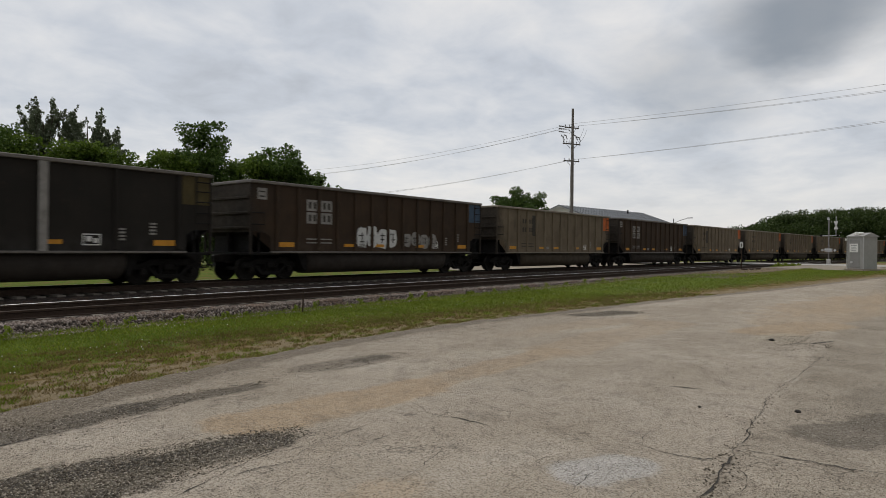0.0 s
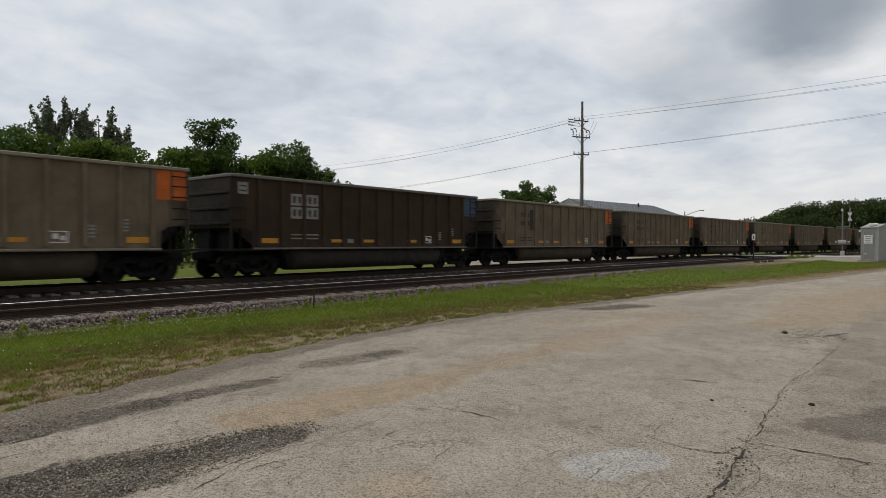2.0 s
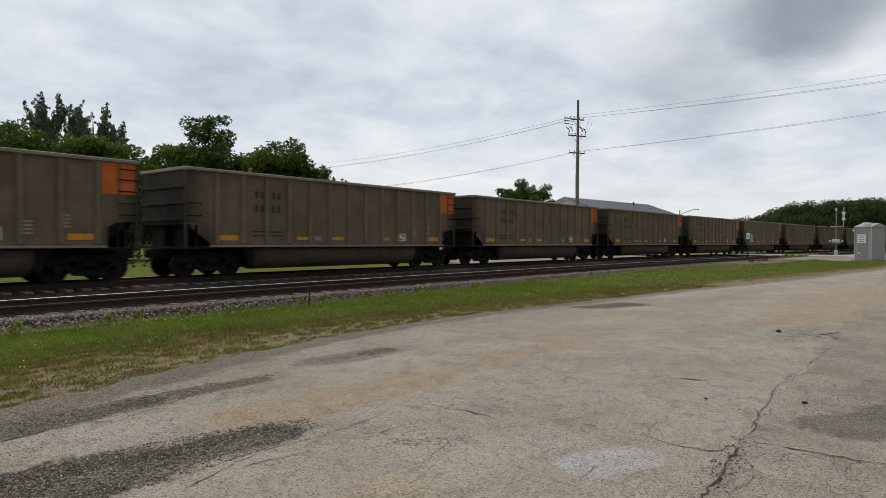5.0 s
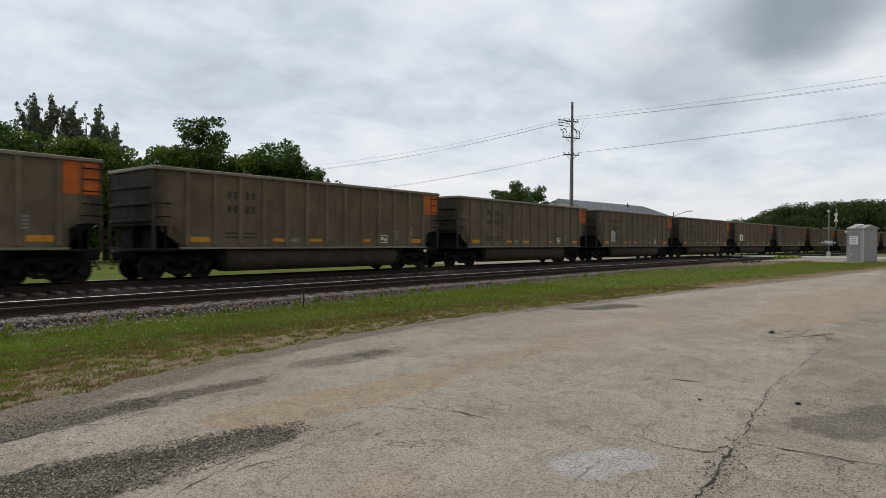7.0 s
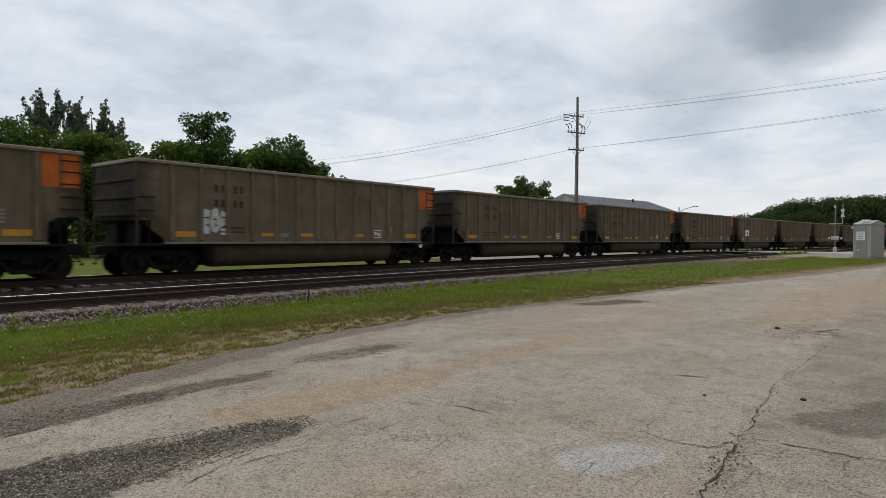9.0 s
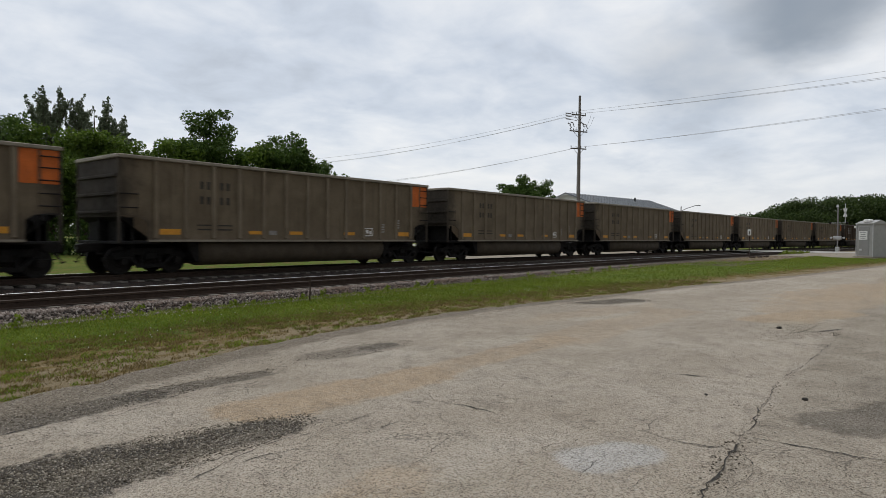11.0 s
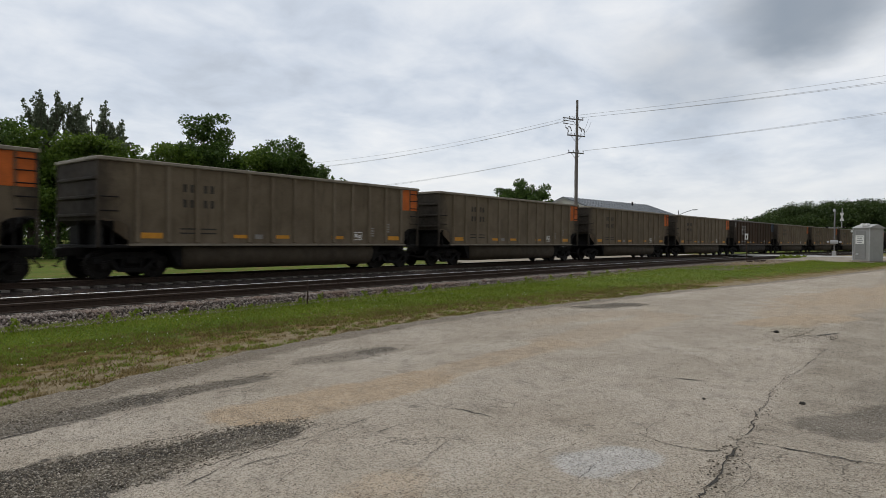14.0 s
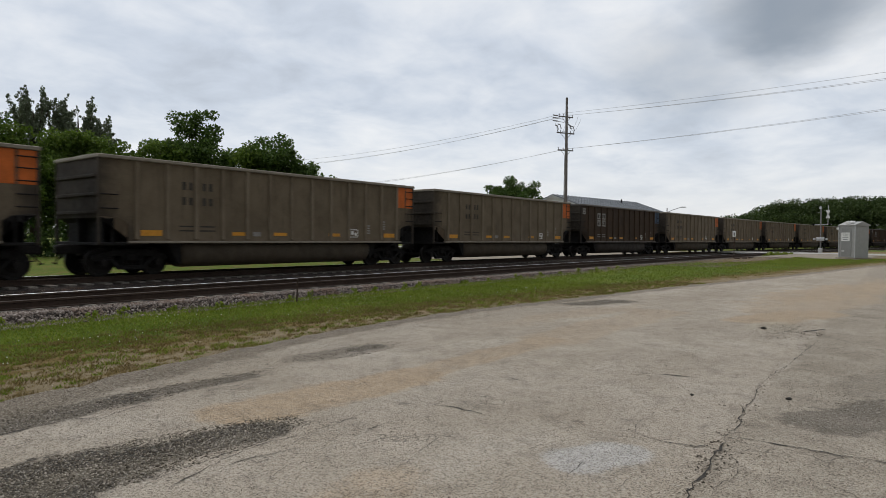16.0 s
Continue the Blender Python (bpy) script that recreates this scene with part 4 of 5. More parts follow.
def build_train():
    cars = []
    tan = build_car(TAN, CHORD, ORANGE, MARK_DARK, 1)
    brown = build_car(BROWN, CHORD_DARK, BLUE, MARK_LIGHT, 2)
    special = {
        0: (build_car(DARK, CHORD_DARK, OLIVE, MARK_LIGHT, 3, None, True), "dark grimy steel coal gondola with a whitewashed rib"),
        1: (build_car(BROWN, CHORD_DARK, BLUE, MARK_LIGHT, 4, [("white", -0.68, 1.78, 2.6, 1.05), ("faded", 2.3, 1.70, 2.6, 0.75)]), "dark brown steel coal gondola sprayed with white graffiti"),
        2: (build_car(TAN, CHORD, ORANGE, MARK_DARK, 5, [("bar", -3.35, 2.8, 0.42, 1.3)]), "dusty tan coal gondola with a dark sprayed bar"),
        4: (build_car(TAN, CHORD, ORANGE, MARK_DARK, 6, [("bar", -3.5, 2.75, 0.40, 1.25)]), "dusty tan coal gondola with a dark sprayed bar"),
        10: (build_car(TAN, CHORD, ORANGE, MARK_DARK, 7, [("white", -4.65, 1.85, 1.0, 1.0)]), "dusty tan coal gondola with a white graffiti tag"),
    }
    for k in range(30):
        if k in special:
            car, label = special[k]
        elif k in (3, 19, 26):
            car, label = (brown if k == 3 else copy_thing(brown, Matrix())), BROWN_LABEL
        else:
            car, label = (tan if k == 5 else copy_thing(tan, Matrix())), TAN_LABEL
        tagged(car, label, "freight car", "cars of the coal train")
        cars.append(car)
    return cars


train = build_train()

# ---- trees ----


def leaf_material(name, a, b, c):
    m = Mat(name, 0.6, 0, 0.25)
    col = m.ramp(m.island(), [(0.0, a), (0.5, b), (1.0, c)])
    col = m.mix(m.math("MULTIPLY", m.span(m.noise(0.45, 3), 0.35, 0.7), 0.45), col, tuple(x * 0.55 for x in b))
    m.color(col)
    tr = m.node("ShaderNodeBsdfTranslucent")
    m.link(col, tr.inputs[0])
    mx = m.node("ShaderNodeMixShader")
    mx.inputs[0].default_value = 0.34
    m.link(m.p.outputs[0], mx.inputs[1])
    m.link(tr.outputs[0], mx.inputs[2])
    m.link(mx.outputs[0], m.t.nodes["Material Output"].inputs[0])
    return m.m


LEAF = leaf_material("maple_leaves", (0.042, 0.080, 0.015), (0.074, 0.130, 0.024), (0.125, 0.190, 0.040))
LEAF_BRIGHT = leaf_material("shrub_leaves", (0.062, 0.108, 0.014), (0.105, 0.170, 0.022), (0.165, 0.235, 0.038))
LEAF_SILVER = leaf_material("silvery_leaves", (0.115, 0.145, 0.085), (0.180, 0.215, 0.132), (0.27, 0.31, 0.20))
LEAF_FAR = leaf_material("wood_leaves", (0.030, 0.052, 0.012), (0.050, 0.082, 0.019), (0.086, 0.122, 0.032))
BARK = simple("bark", (0.085, 0.068, 0.052), 0.9, 0, 0.4, 6, 0.6)


def leaves(clumps, per, size, rs, shape=(1, 1, 0.8)):
    """Leaf quads in uneven shells round the clump centres; clumps are (x, y, z, r)."""
    Vs = []
    for x, y, z, r in clumps:
        n = max(16, int(per * r * r))
        d = rs.normal(size=(n, 3))
        d /= np.linalg.norm(d, axis=1)[:, None]
        rad = r * (0.30 + 0.90 * rs.rand(n) ** 0.8)
        p = np.array((x, y, z)) + d * rad[:, None] * np.array(shape)
        u = rs.normal(size=(n, 3))
        u /= np.linalg.norm(u, axis=1)[:, None]
        w = np.cross(u, rs.normal(size=(n, 3)))
        w /= np.linalg.norm(w, axis=1)[:, None]
        s = size * rs.uniform(0.55, 1.25, (n, 1))
        Vs.append(np.stack([p - u * s, p + w * s * 0.55, p + u * s, p - w * s * 0.55], axis=1))
    V = np.vstack(Vs).reshape(-1, 3)
    F = np.arange(len(V)).reshape(-1, 4)
    return V, F


def limb_mesh(bm, a, b, r0, r1, seg=7):
    rod(bm, a, b, r0, seg, r1)


def build_tree(x, y, height, radius, seed, kind="round", leaf=None, label="", per=260, size=0.19, low=0.18):
    rs = np.random.RandomState(seed)
    z0 = ground_z(x, y) - 0.05
    tree = tagged(new("tree"), label, "tree", "trees beyond the tracks")
    tree.matrix_basis = pose(x, y, z0)
    bm = bmesh.new()
    top = height * (0.80 if kind != "spiky" else 0.86)
    limb_mesh(bm, (0, 0, 0), (0.1, 0, height * 0.35), 0.028 * height, 0.02 * height)
    limb_mesh(bm, (0.1, 0, height * 0.35), (0, 0.1, top), 0.02 * height, 0.02)
    clumps = []
    nl = 14 if kind != "spiky" else 15
    for i in range(nl):
        zz = height * (low + 0.06 + (0.62 - low) * i / nl)
        ang = i * 2.4 + rs.uniform(-0.5, 0.5)
        if kind == "spiky":
            reach = radius * rs.uniform(0.35, 1.0) * (1 - 0.3 * i / nl)
            up = height * rs.uniform(0.20, 0.42)
            tip = (math.cos(ang) * reach, math.sin(ang) * reach, min(zz + up, height * rs.uniform(0.80, 1.0)))
            limb_mesh(bm, (0, 0, zz), tip, 0.007 * height, 0.015, 5)
            # upright feathery shoots along the limb, wide apart at their tips
            for k in range(7):
                t = 0.40 + 0.10 * k
                base = Vector((tip[0] * t, tip[1] * t, zz + (tip[2] - zz) * t))
                end = base + Vector((rs.uniform(-0.6, 0.6), rs.uniform(-0.6, 0.6), rs.uniform(0.6, 1.8)))
                end.z = min(end.z, height)
                limb_mesh(bm, base, end, 0.022, 0.008, 4)
                for j in range(5):
                    p = base.lerp(end, (j + 0.6) / 5)
                    clumps.append((p.x + rs.uniform(-0.14, 0.14), p.y + rs.uniform(-0.14, 0.14), p.z, rs.uniform(0.12, 0.26) * (1.2 - 0.16 * j)))
        else:
            reach = radius * rs.uniform(0.55, 1.0) * (1 - 0.35 * (i / nl) ** 2)
            up = height * rs.uniform(0.06, 0.2)
            tip = (math.cos(ang) * reach, math.sin(ang) * reach, min(zz + up, height * rs.uniform(0.82, 0.97)))
            limb_mesh(bm, (0, 0, zz), tip, 0.008 * height, 0.015, 5)
            for k in range(3):
                t = (0.55, 0.85, 1.0)[k]
                clumps.append((tip[0] * t + rs.uniform(-0.3, 0.3), tip[1] * t + rs.uniform(-0.3, 0.3), zz + (tip[2] - zz) * t + rs.uniform(-0.2, 0.4), radius * rs.uniform(0.18, 0.36)))
    if kind != "spiky":
        for k in range(9):
            a = rs.uniform(0, 6.28)
            rr = radius * rs.uniform(0.1, 0.55)
            clumps.append((math.cos(a) * rr, math.sin(a) * rr, height * rs.uniform(0.74, 0.92), radius * rs.uniform(0.17, 0.32)))
        for k in range(14):
            a = rs.uniform(0, 6.28)
            rr = radius * rs.uniform(0.75, 1.1)
            clumps.append((math.cos(a) * rr, math.sin(a) * rr, height * rs.uniform(low + 0.15, 0.74), radius * rs.uniform(0.10, 0.20)))
    part("trunk", bm, BARK, tree)
    shape = (1.0, 1.0, 1.5) if kind == "spiky" else (1.1, 1.1, 0.72)
    V, F = leaves(clumps, per, size, rs, shape)
    # loose sprigs that break the outline
    sp = []
    for c in clumps:
        for _ in range(3):
            d = rs.normal(size=3)
            d /= np.linalg.norm(d)
            sp.append((c[0] + d[0] * c[3] * 0.95, c[1] + d[1] * c[3] * 0.95, c[2] + d[2] * c[3] * 0.85, c[3] * 0.30))
    V2, F2 = leaves(sp, per * 1.2, size * 0.85, rs, shape)
    arrays("crown", np.vstack([V, V2]), np.vstack([F, F2 + len(V)]), leaf or LEAF, tree)
    return tree


GREEN = "broad leafy green tree behind the railway"
SILVER = "tall ragged silvery-green tree behind the railway"
for x, y, h, r, seed, kind, mat, lab, per in (
    (17.6, 56.5, 11.6, 3.8, 11, "round", LEAF, GREEN, 170),
    (19.4, 53.4, 10.4, 3.2, 12, "round", LEAF_BRIGHT, GREEN, 170),
    (22.0, 56.9, 13.6, 2.6, 13, "spiky", LEAF_SILVER, SILVER, 850),
    (22.4, 51.6, 10.4, 3.2, 14, "round", LEAF_BRIGHT, GREEN, 170),
    (25.3, 56.6, 14.0, 2.9, 15, "spiky", LEAF_SILVER, SILVER, 850),
    (26.6, 55.9, 12.0, 1.9, 16, "spiky", LEAF_SILVER, SILVER, 850),
    (24.8, 50.4, 9.6, 2.7, 17, "round", LEAF_BRIGHT, GREEN, 170),
    (26.2, 53.2, 11.2, 1.15, 18, "round", LEAF_SILVER, "small thin-crowned silvery tree behind the railway", 110),
    (27.4, 48.6, 9.9, 2.9, 19, "round", LEAF_BRIGHT, GREEN, 170),
    (30.9, 49.0, 13.0, 2.9, 20, "round", LEAF, GREEN, 185),
    (29.0, 50.2, 10.2, 2.4, 21, "round", LEAF, GREEN, 170),
    (32.6, 47.0, 9.6, 2.6, 22, "round", LEAF, GREEN, 170),
    (34.0, 45.6, 10.4, 2.9, 23, "round", LEAF_BRIGHT, GREEN, 170),
    (36.1, 44.0, 11.1, 3.1, 24, "round", LEAF, GREEN, 185),
    (38.0, 42.6, 9.0, 2.0, 25, "round", LEAF, GREEN, 170),
    (14.4, 57.5, 12.0, 3.6, 26, "round", LEAF, GREEN, 150),
    (10.8, 58.5, 10.5, 3.4, 27, "round", LEAF, GREEN, 130),
):
    build_tree(x, y, h, r, seed, kind, mat, lab, per if kind == "spiky" else per * 1.9, 0.085 if kind == "spiky" else 0.15)
for x, y, h, r, seed in ((97.0, 56.0, 13.0, 4.0, 31), (101.2, 54.6, 12.3, 3.4, 32), (95.0, 58.0, 12.0, 2.8, 33)):
    build_tree(x, y, h, r, seed, "round", LEAF, "dark green tree beside the far white building", 150, 0.22)


def build_shrubs():
    """Undergrowth at the foot of the tree line."""
    rs = np.random.RandomState(8)
    cl = []
    for i in range(230):
        t = rs.rand()
        x = 8 + 32 * t + rs.uniform(-1, 1)
        y = 58 - 15.5 * t + rs.uniform(-1.0, 2.5)
        cl.append((x, y, rs.uniform(0.3, 6.6), rs.uniform(0.7, 1.3)))
    V, F = leaves(cl, 150, 0.19, rs)
    tagged(arrays("undergrowth", V, F, LEAF), "dense green undergrowth below the trees", "shrubs", kind="stuff")


build_shrubs()


def build_woods():
    """Wood on the rise at the far end of the line."""
    rs = np.random.RandomState(5)
    cl = []
    prof = [(44, 5.5), (38, 7.2), (34, 8.2), (31, 9.6), (25, 11.0), (18, 11.8), (12, 11.3), (8, 11.9), (4, 11.2), (-4, 11.8), (-16, 12.5), (-32, 13.0), (-60, 13.0)]
    for (y0, h0), (y1, h1) in zip(prof, prof[1:]):
        n = int(abs(y1 - y0) * 2.6) + 3
        for i in range(n):
            t = rs.rand()
            y = y0 + (y1 - y0) * t
            hh = h0 + (h1 - h0) * t
            x = 190 + rs.uniform(-7, 7)
            top = hh * rs.uniform(0.86, 1.06) + 0.5
            r = rs.uniform(1.3, 2.2)
            cl.append((x, y, top - r * 0.8, r))
            cl.append((x - 3 + rs.uniform(-2, 2), y + rs.uniform(-1, 1), top * rs.uniform(0.45, 0.75), r * 1.2))
            cl.append((x - 5 + rs.uniform(-2, 2), y + rs.uniform(-1, 1), top * rs.uniform(0.1, 0.4), r * 1.2))
    V, F = leaves(cl, 62, 0.30, rs)
    tagged(arrays("woods", V, F, LEAF_FAR), "dense dark green wood at the end of the line", "woods", kind="stuff")
    # low far tree line round the fields
    cl = []
    for i in range(420):
        a = rs.uniform(0.12, 1.75)
        d = rs.uniform(300, 330)
        cl.append((math.cos(a) * d, math.sin(a) * d, rs.uniform(0.5, 5.5), rs.uniform(2.2, 3.6)))
    V, F = leaves(cl, 9, 0.9, rs)
    tagged(arrays("far_treeline", V, F, LEAF_FAR), "distant hazy line of trees", "woods", kind="stuff")


build_woods()

# ---- utility pole and wires ----
WOODPOLE = simple("grey_pole_wood", (0.15, 0.135, 0.12), 0.85, 0, 0.35, 3, 0.4)
ARM = simple("crossarm_wood", (0.10, 0.088, 0.076), 0.85, 0, 0.3, 5)
PORCELAIN = simple("porcelain", (0.20, 0.19, 0.19), 0.35, 0, 0.2, 5, 0)
WIRE = simple("wire", (0.10, 0.10, 0.105), 0.6, 0.3, 0.1, 2, 0)
WIRE_PALE = simple("aluminium_wire", (0.42, 0.42, 0.43), 0.6, 0.1, 0.1, 2, 0)
PX, PY = 68.04, 31.5


def build_pole():
    pole = tagged(new("utility_pole"), "tall weathered wooden utility pole with three crossarms", "utility pole")
    pole.matrix_basis = pose(PX, PY, ground_z(PX, PY))
    g = ground_z(PX, PY)
    bm = bmesh.new()
    rod(bm, (0, 0, 0), (0, 0, 9.5 - g), 0.21, 12, 0.18)
    rod(bm, (0, 0, 9.5 - g), (0, 0, 17.75 - g), 0.18, 12, 0.13)
    part("mast", bm, WOODPOLE, pole)
    for z, half, n in ((15.55, 1.0, 4), (13.65, 1.25, 6), (11.65, 1.05, 4)):
        bm = bmesh.new()
        box(bm, 0.16, 0, z - g, 0.11, 2 * half, 0.13, 0.01, Matrix.Rotation(radians(62 if z > 13 else 58), 4, "Z"))
        arm = part("crossarm", bm, ARM, pole)
        rot_m = Matrix.Rotation(radians(62 if z > 13 else 58), 4, "Z")
        for i in range(n):
            y = -half * 0.94 + i * 2 * half * 0.94 / (n - 1)
            bm = bmesh.new()
            p = rot_m @ Vector((0.16, y, z - g))
            rod(bm, p, p + Vector((0, 0, 0.22)), 0.018, 6)
            rod(bm, p + Vector((0, 0, 0.14)), p + Vector((0, 0, 0.30)), 0.065, 8, 0.045)
            part("insulator", bm, PORCELAIN, arm)
        bm = bmesh.new()
        for sgn in (-1, 1):
            rod(bm, rot_m @ Vector((0.12, sgn * half * 0.62, z - 0.05 - g)), rot_m @ Vector((0.12, 0, z - 0.75 - g)), 0.025, 5)
        part("arm_brace", bm, ARM, arm)
    # cut-outs and arresters on curved brackets below the top arms
    for dx, dz in ((-1.15, 14.0), (-0.7, 14.15), (0.75, 14.1), (1.15, 13.95)):
        bm = bmesh.new()
        rot_m = Matrix.Rotation(radians(62), 4, "Z")
        p = rot_m @ Vector((0, dx, dz - g))
        rod(bm, p, p + rot_m @ Vector((0, 0.18, 0.45)), 0.05, 7)
        rod(bm, p + rot_m @ Vector((0, 0.18, 0.45)), p + rot_m @ Vector((0, 0.48, 0.5)), 0.06, 7)
        part("fuse_cutout", bm, PORCELAIN, pole)
    for sgn, z in ((1, 15.9), (1, 15.6), (1, 15.25)):
        bm = bmesh.new()
        rod(bm, (0, 0.3, z - 0.35 - g), (0, 1.55, z - g), 0.03, 6)
        rod(bm, (0, 1.15, z - 0.1 - g), (0, 1.75, z + 0.04 - g), 0.07, 8)
        part("strain_insulator", bm, PORCELAIN, pole)
    bm = bmesh.new()
    rod(bm, (0.0, 0.32, 3.0), (0, 0.2, 11.0 - g), 0.022, 6)
    part("riser_pipe", bm, PORCELAIN, pole)
    # jumper loops
    for k, (dy, z) in enumerate(((-1.4, 15.4), (-1.75, 15.1), (1.5, 15.0))):
        pts = [(0.05, dy * t, z - g - 1.6 * math.sin(math.pi * min(t, 1)) * 0.8) for t in [i / 8 for i in range(9)]]
        bm = bmesh.new()
        for a, b in zip(pts, pts[1:]):
            rod(bm, a, b, 0.014, 4)
        part("jumper_wire", bm, WIRE, pole)


build_pole()


def build_wires():
    rnd = random.Random(2)

    def span_pts(a, b, sag, n=26):
        return [tuple(a[i] + (b[i] - a[i]) * t - (4 * sag * t * (1 - t) if i == 2 else 0) for i in range(3)) for t in [k / n for k in range(n + 1)]]

    for group, mat, rad, rows in (
        ("upper power wire", WIRE_PALE, 0.014, [(0.35, 15.75, 17.3, 13.2), (-0.45, 15.6, 16.8, 12.9), (0.0, 16.0, 18.0, 14.0)]),
        ("lower cable", WIRE_PALE, 0.014, [(0.3, 11.85, 16.0, 9.4), (-0.3, 11.75, 15.6, 9.0)]),
    ):
        for dx, z, zr, zl in rows:
            label = "thin %s strung across the railway" % group
            w = strip_curve("overhead_wire", span_pts((PX + dx, PY, z), (PX + dx * 1.3 - 1, -34, zr), 0.75), rad, mat)
            tagged(w, label, "overhead wire", "overhead wires")
            w = strip_curve("overhead_wire", span_pts((PX + dx, PY, z), (PX - 1 + dx, 96, zl), 1.5), rad * 1.1, mat)
            tagged(w, label, "overhead wire", "overhead wires")


build_wires()

# ---- far building ----
WALLW = simple("white_siding", (0.66, 0.65, 0.62), 0.7, 0, 0.08, 1.5)
ROOFM = simple("grey_metal_roof", (0.17, 0.18, 0.19), 0.5, 0.3, 0.15, 0.8)
ROOF_TRIM = simple("pale_trim", (0.55, 0.55, 0.54), 0.6, 0, 0.1, 2)


def build_hall():
    hall = tagged(new("metal_building"), "long white metal building with a grey ribbed roof", "building")
    ax, ay, bx, by = 85.5, 41.5, 110.3, 37.8
    ang = math.degrees(math.atan2(by - ay, bx - ax))
    hall.matrix_basis = pose(ax, ay, 0, 0, 0, ang)
    ln, w, ridge, eave = math.hypot(bx - ax, by - ay), 7.0, 7.9, 5.4
    for xx in (0.3, ln - 0.3):
        bm = bmesh.new()
        vs = [(-w + 0.3, -0.6), (w - 0.3, -0.6), (w - 0.3, eave), (0, ridge - 0.1), (-w + 0.3, eave)]
        a = [bm.verts.new((xx - 0.1, y, z)) for y, z in vs]
        b = [bm.verts.new((xx + 0.1, y, z)) for y, z in vs]
        bm.faces.new(a)
        bm.faces.new(b[::-1])
        for i in range(5):
            bm.faces.new((a[i], b[i], b[(i + 1) % 5], a[(i + 1) % 5]))
        bmesh.ops.recalc_face_normals(bm, faces=bm.faces[:])
        part("gable_wall", bm, WALLW, hall)
    for sgn in (-1, 1):
        bm = bmesh.new()
        box(bm, ln / 2, sgn * (w - 0.3), eave / 2 - 0.3, ln - 0.8, 0.2, eave + 0.6)
        part("long_wall", bm, WALLW, hall)
        bm = bmesh.new()
        prof = [(0, ridge), (sgn * w, eave), (sgn * w, eave - 0.12), (0, ridge - 0.12)]
        a = [bm.verts.new((-0.3, y, z)) for y, z in prof]
        b = [bm.verts.new((ln + 0.3, y, z)) for y, z in prof]
        bm.faces.new(a)
        bm.faces.new(b[::-1])
        for i in range(4):
            bm.faces.new((a[i], b[i], b[(i + 1) % 4], a[(i + 1) % 4]))
        bmesh.ops.recalc_face_normals(bm, faces=bm.faces[:])
        roof = part("roof_slope", bm, ROOFM, hall)
        for i in range(26):
            bm = bmesh.new()
            sl = math.atan2(ridge - eave, w)
            box(bm, 0, 0, 0, 0.05, math.hypot(w, ridge - eave), 0.05)
            seam = part("roof_seam", bm, ROOFM, roof)
            seam.matrix_basis = pose(-0.2 + i * (ln + 0.4) / 25, sgn * w / 2, (ridge + eave) / 2 + 0.03, -sgn * math.degrees(sl))
        bm = bmesh.new()
        for xx in (-0.33,):
            d = Vector((0, sgn * w, eave - ridge))
            p0, p1 = Vector((xx, 0, ridge - 0.1)), Vector((xx, sgn * w, eave - 0.1))
            vv = [bm.verts.new(p) for p in (p0, p1, p1 + Vector((0, 0, -0.22)), p0 + Vector((0, 0, -0.22)))]
            bm.faces.new(vv)
            bmesh.ops.solidify(bm, geom=bm.faces[:], thickness=0.05)
        part("rake_trim", bm, ROOF_TRIM, hall)
    bm = bmesh.new()
    rod(bm, (ln * 0.70, -1.5, ridge - 0.7), (ln * 0.70, -1.5, ridge + 0.05), 0.13, 10)
    part("roof_vent", bm, BLACK, hall)


build_hall()


def build_street_lamp():
    lamp = tagged(new("street_lamp"), "slim grey street lamp with a long curved arm", "street lamp")
    lamp.matrix_basis = pose(96.0, 28.0, -0.35)
    bm = bmesh.new()
    rod(bm, (0, 0, 0), (0, 0, 6.4), 0.10, 8, 0.07)
    part("lamp_post", bm, PORCELAIN, lamp)
    bm = bmesh.new()
    pts = [(0, 0, 5.7), (0.15, -0.8, 6.1), (0.4, -1.8, 6.45)]
    for a, b in zip(pts, pts[1:]):
        rod(bm, a, b, 0.05, 6)
    part("lamp_arm", bm, WIRE_PALE, lamp)
    bm = bmesh.new()
    box(bm, 0.5, -2.2, 6.5, 0.25, 0.8, 0.14, 0.04)
    part("lamp_head", bm, WIRE_PALE, lamp)


build_street_lamp()

# ---- crossing: road, shed, signal, sign ----
ROADM = simple("pale_road", (0.36, 0.345, 0.315), 0.9, 0, 0.2, 1.5, 0.3)
SHED = simple("shed_grey", (0.33, 0.325, 0.31), 0.55, 0.1, 0.1, 2.5)
SHED_DOOR = simple("shed_door", (0.255, 0.25, 0.24), 0.55, 0.1, 0.1, 2.5)
CONC = simple("concrete", (0.24, 0.205, 0.155), 0.9, 0, 0.4, 1.4, 0.5)
SILVER_M = simple("galvanised", (0.50, 0.50, 0.50), 0.45, 0.5, 0.15, 6)
RED_LENS = simple("red_lens", (0.12, 0.015, 0.012), 0.25, 0, 0.1, 5, 0)


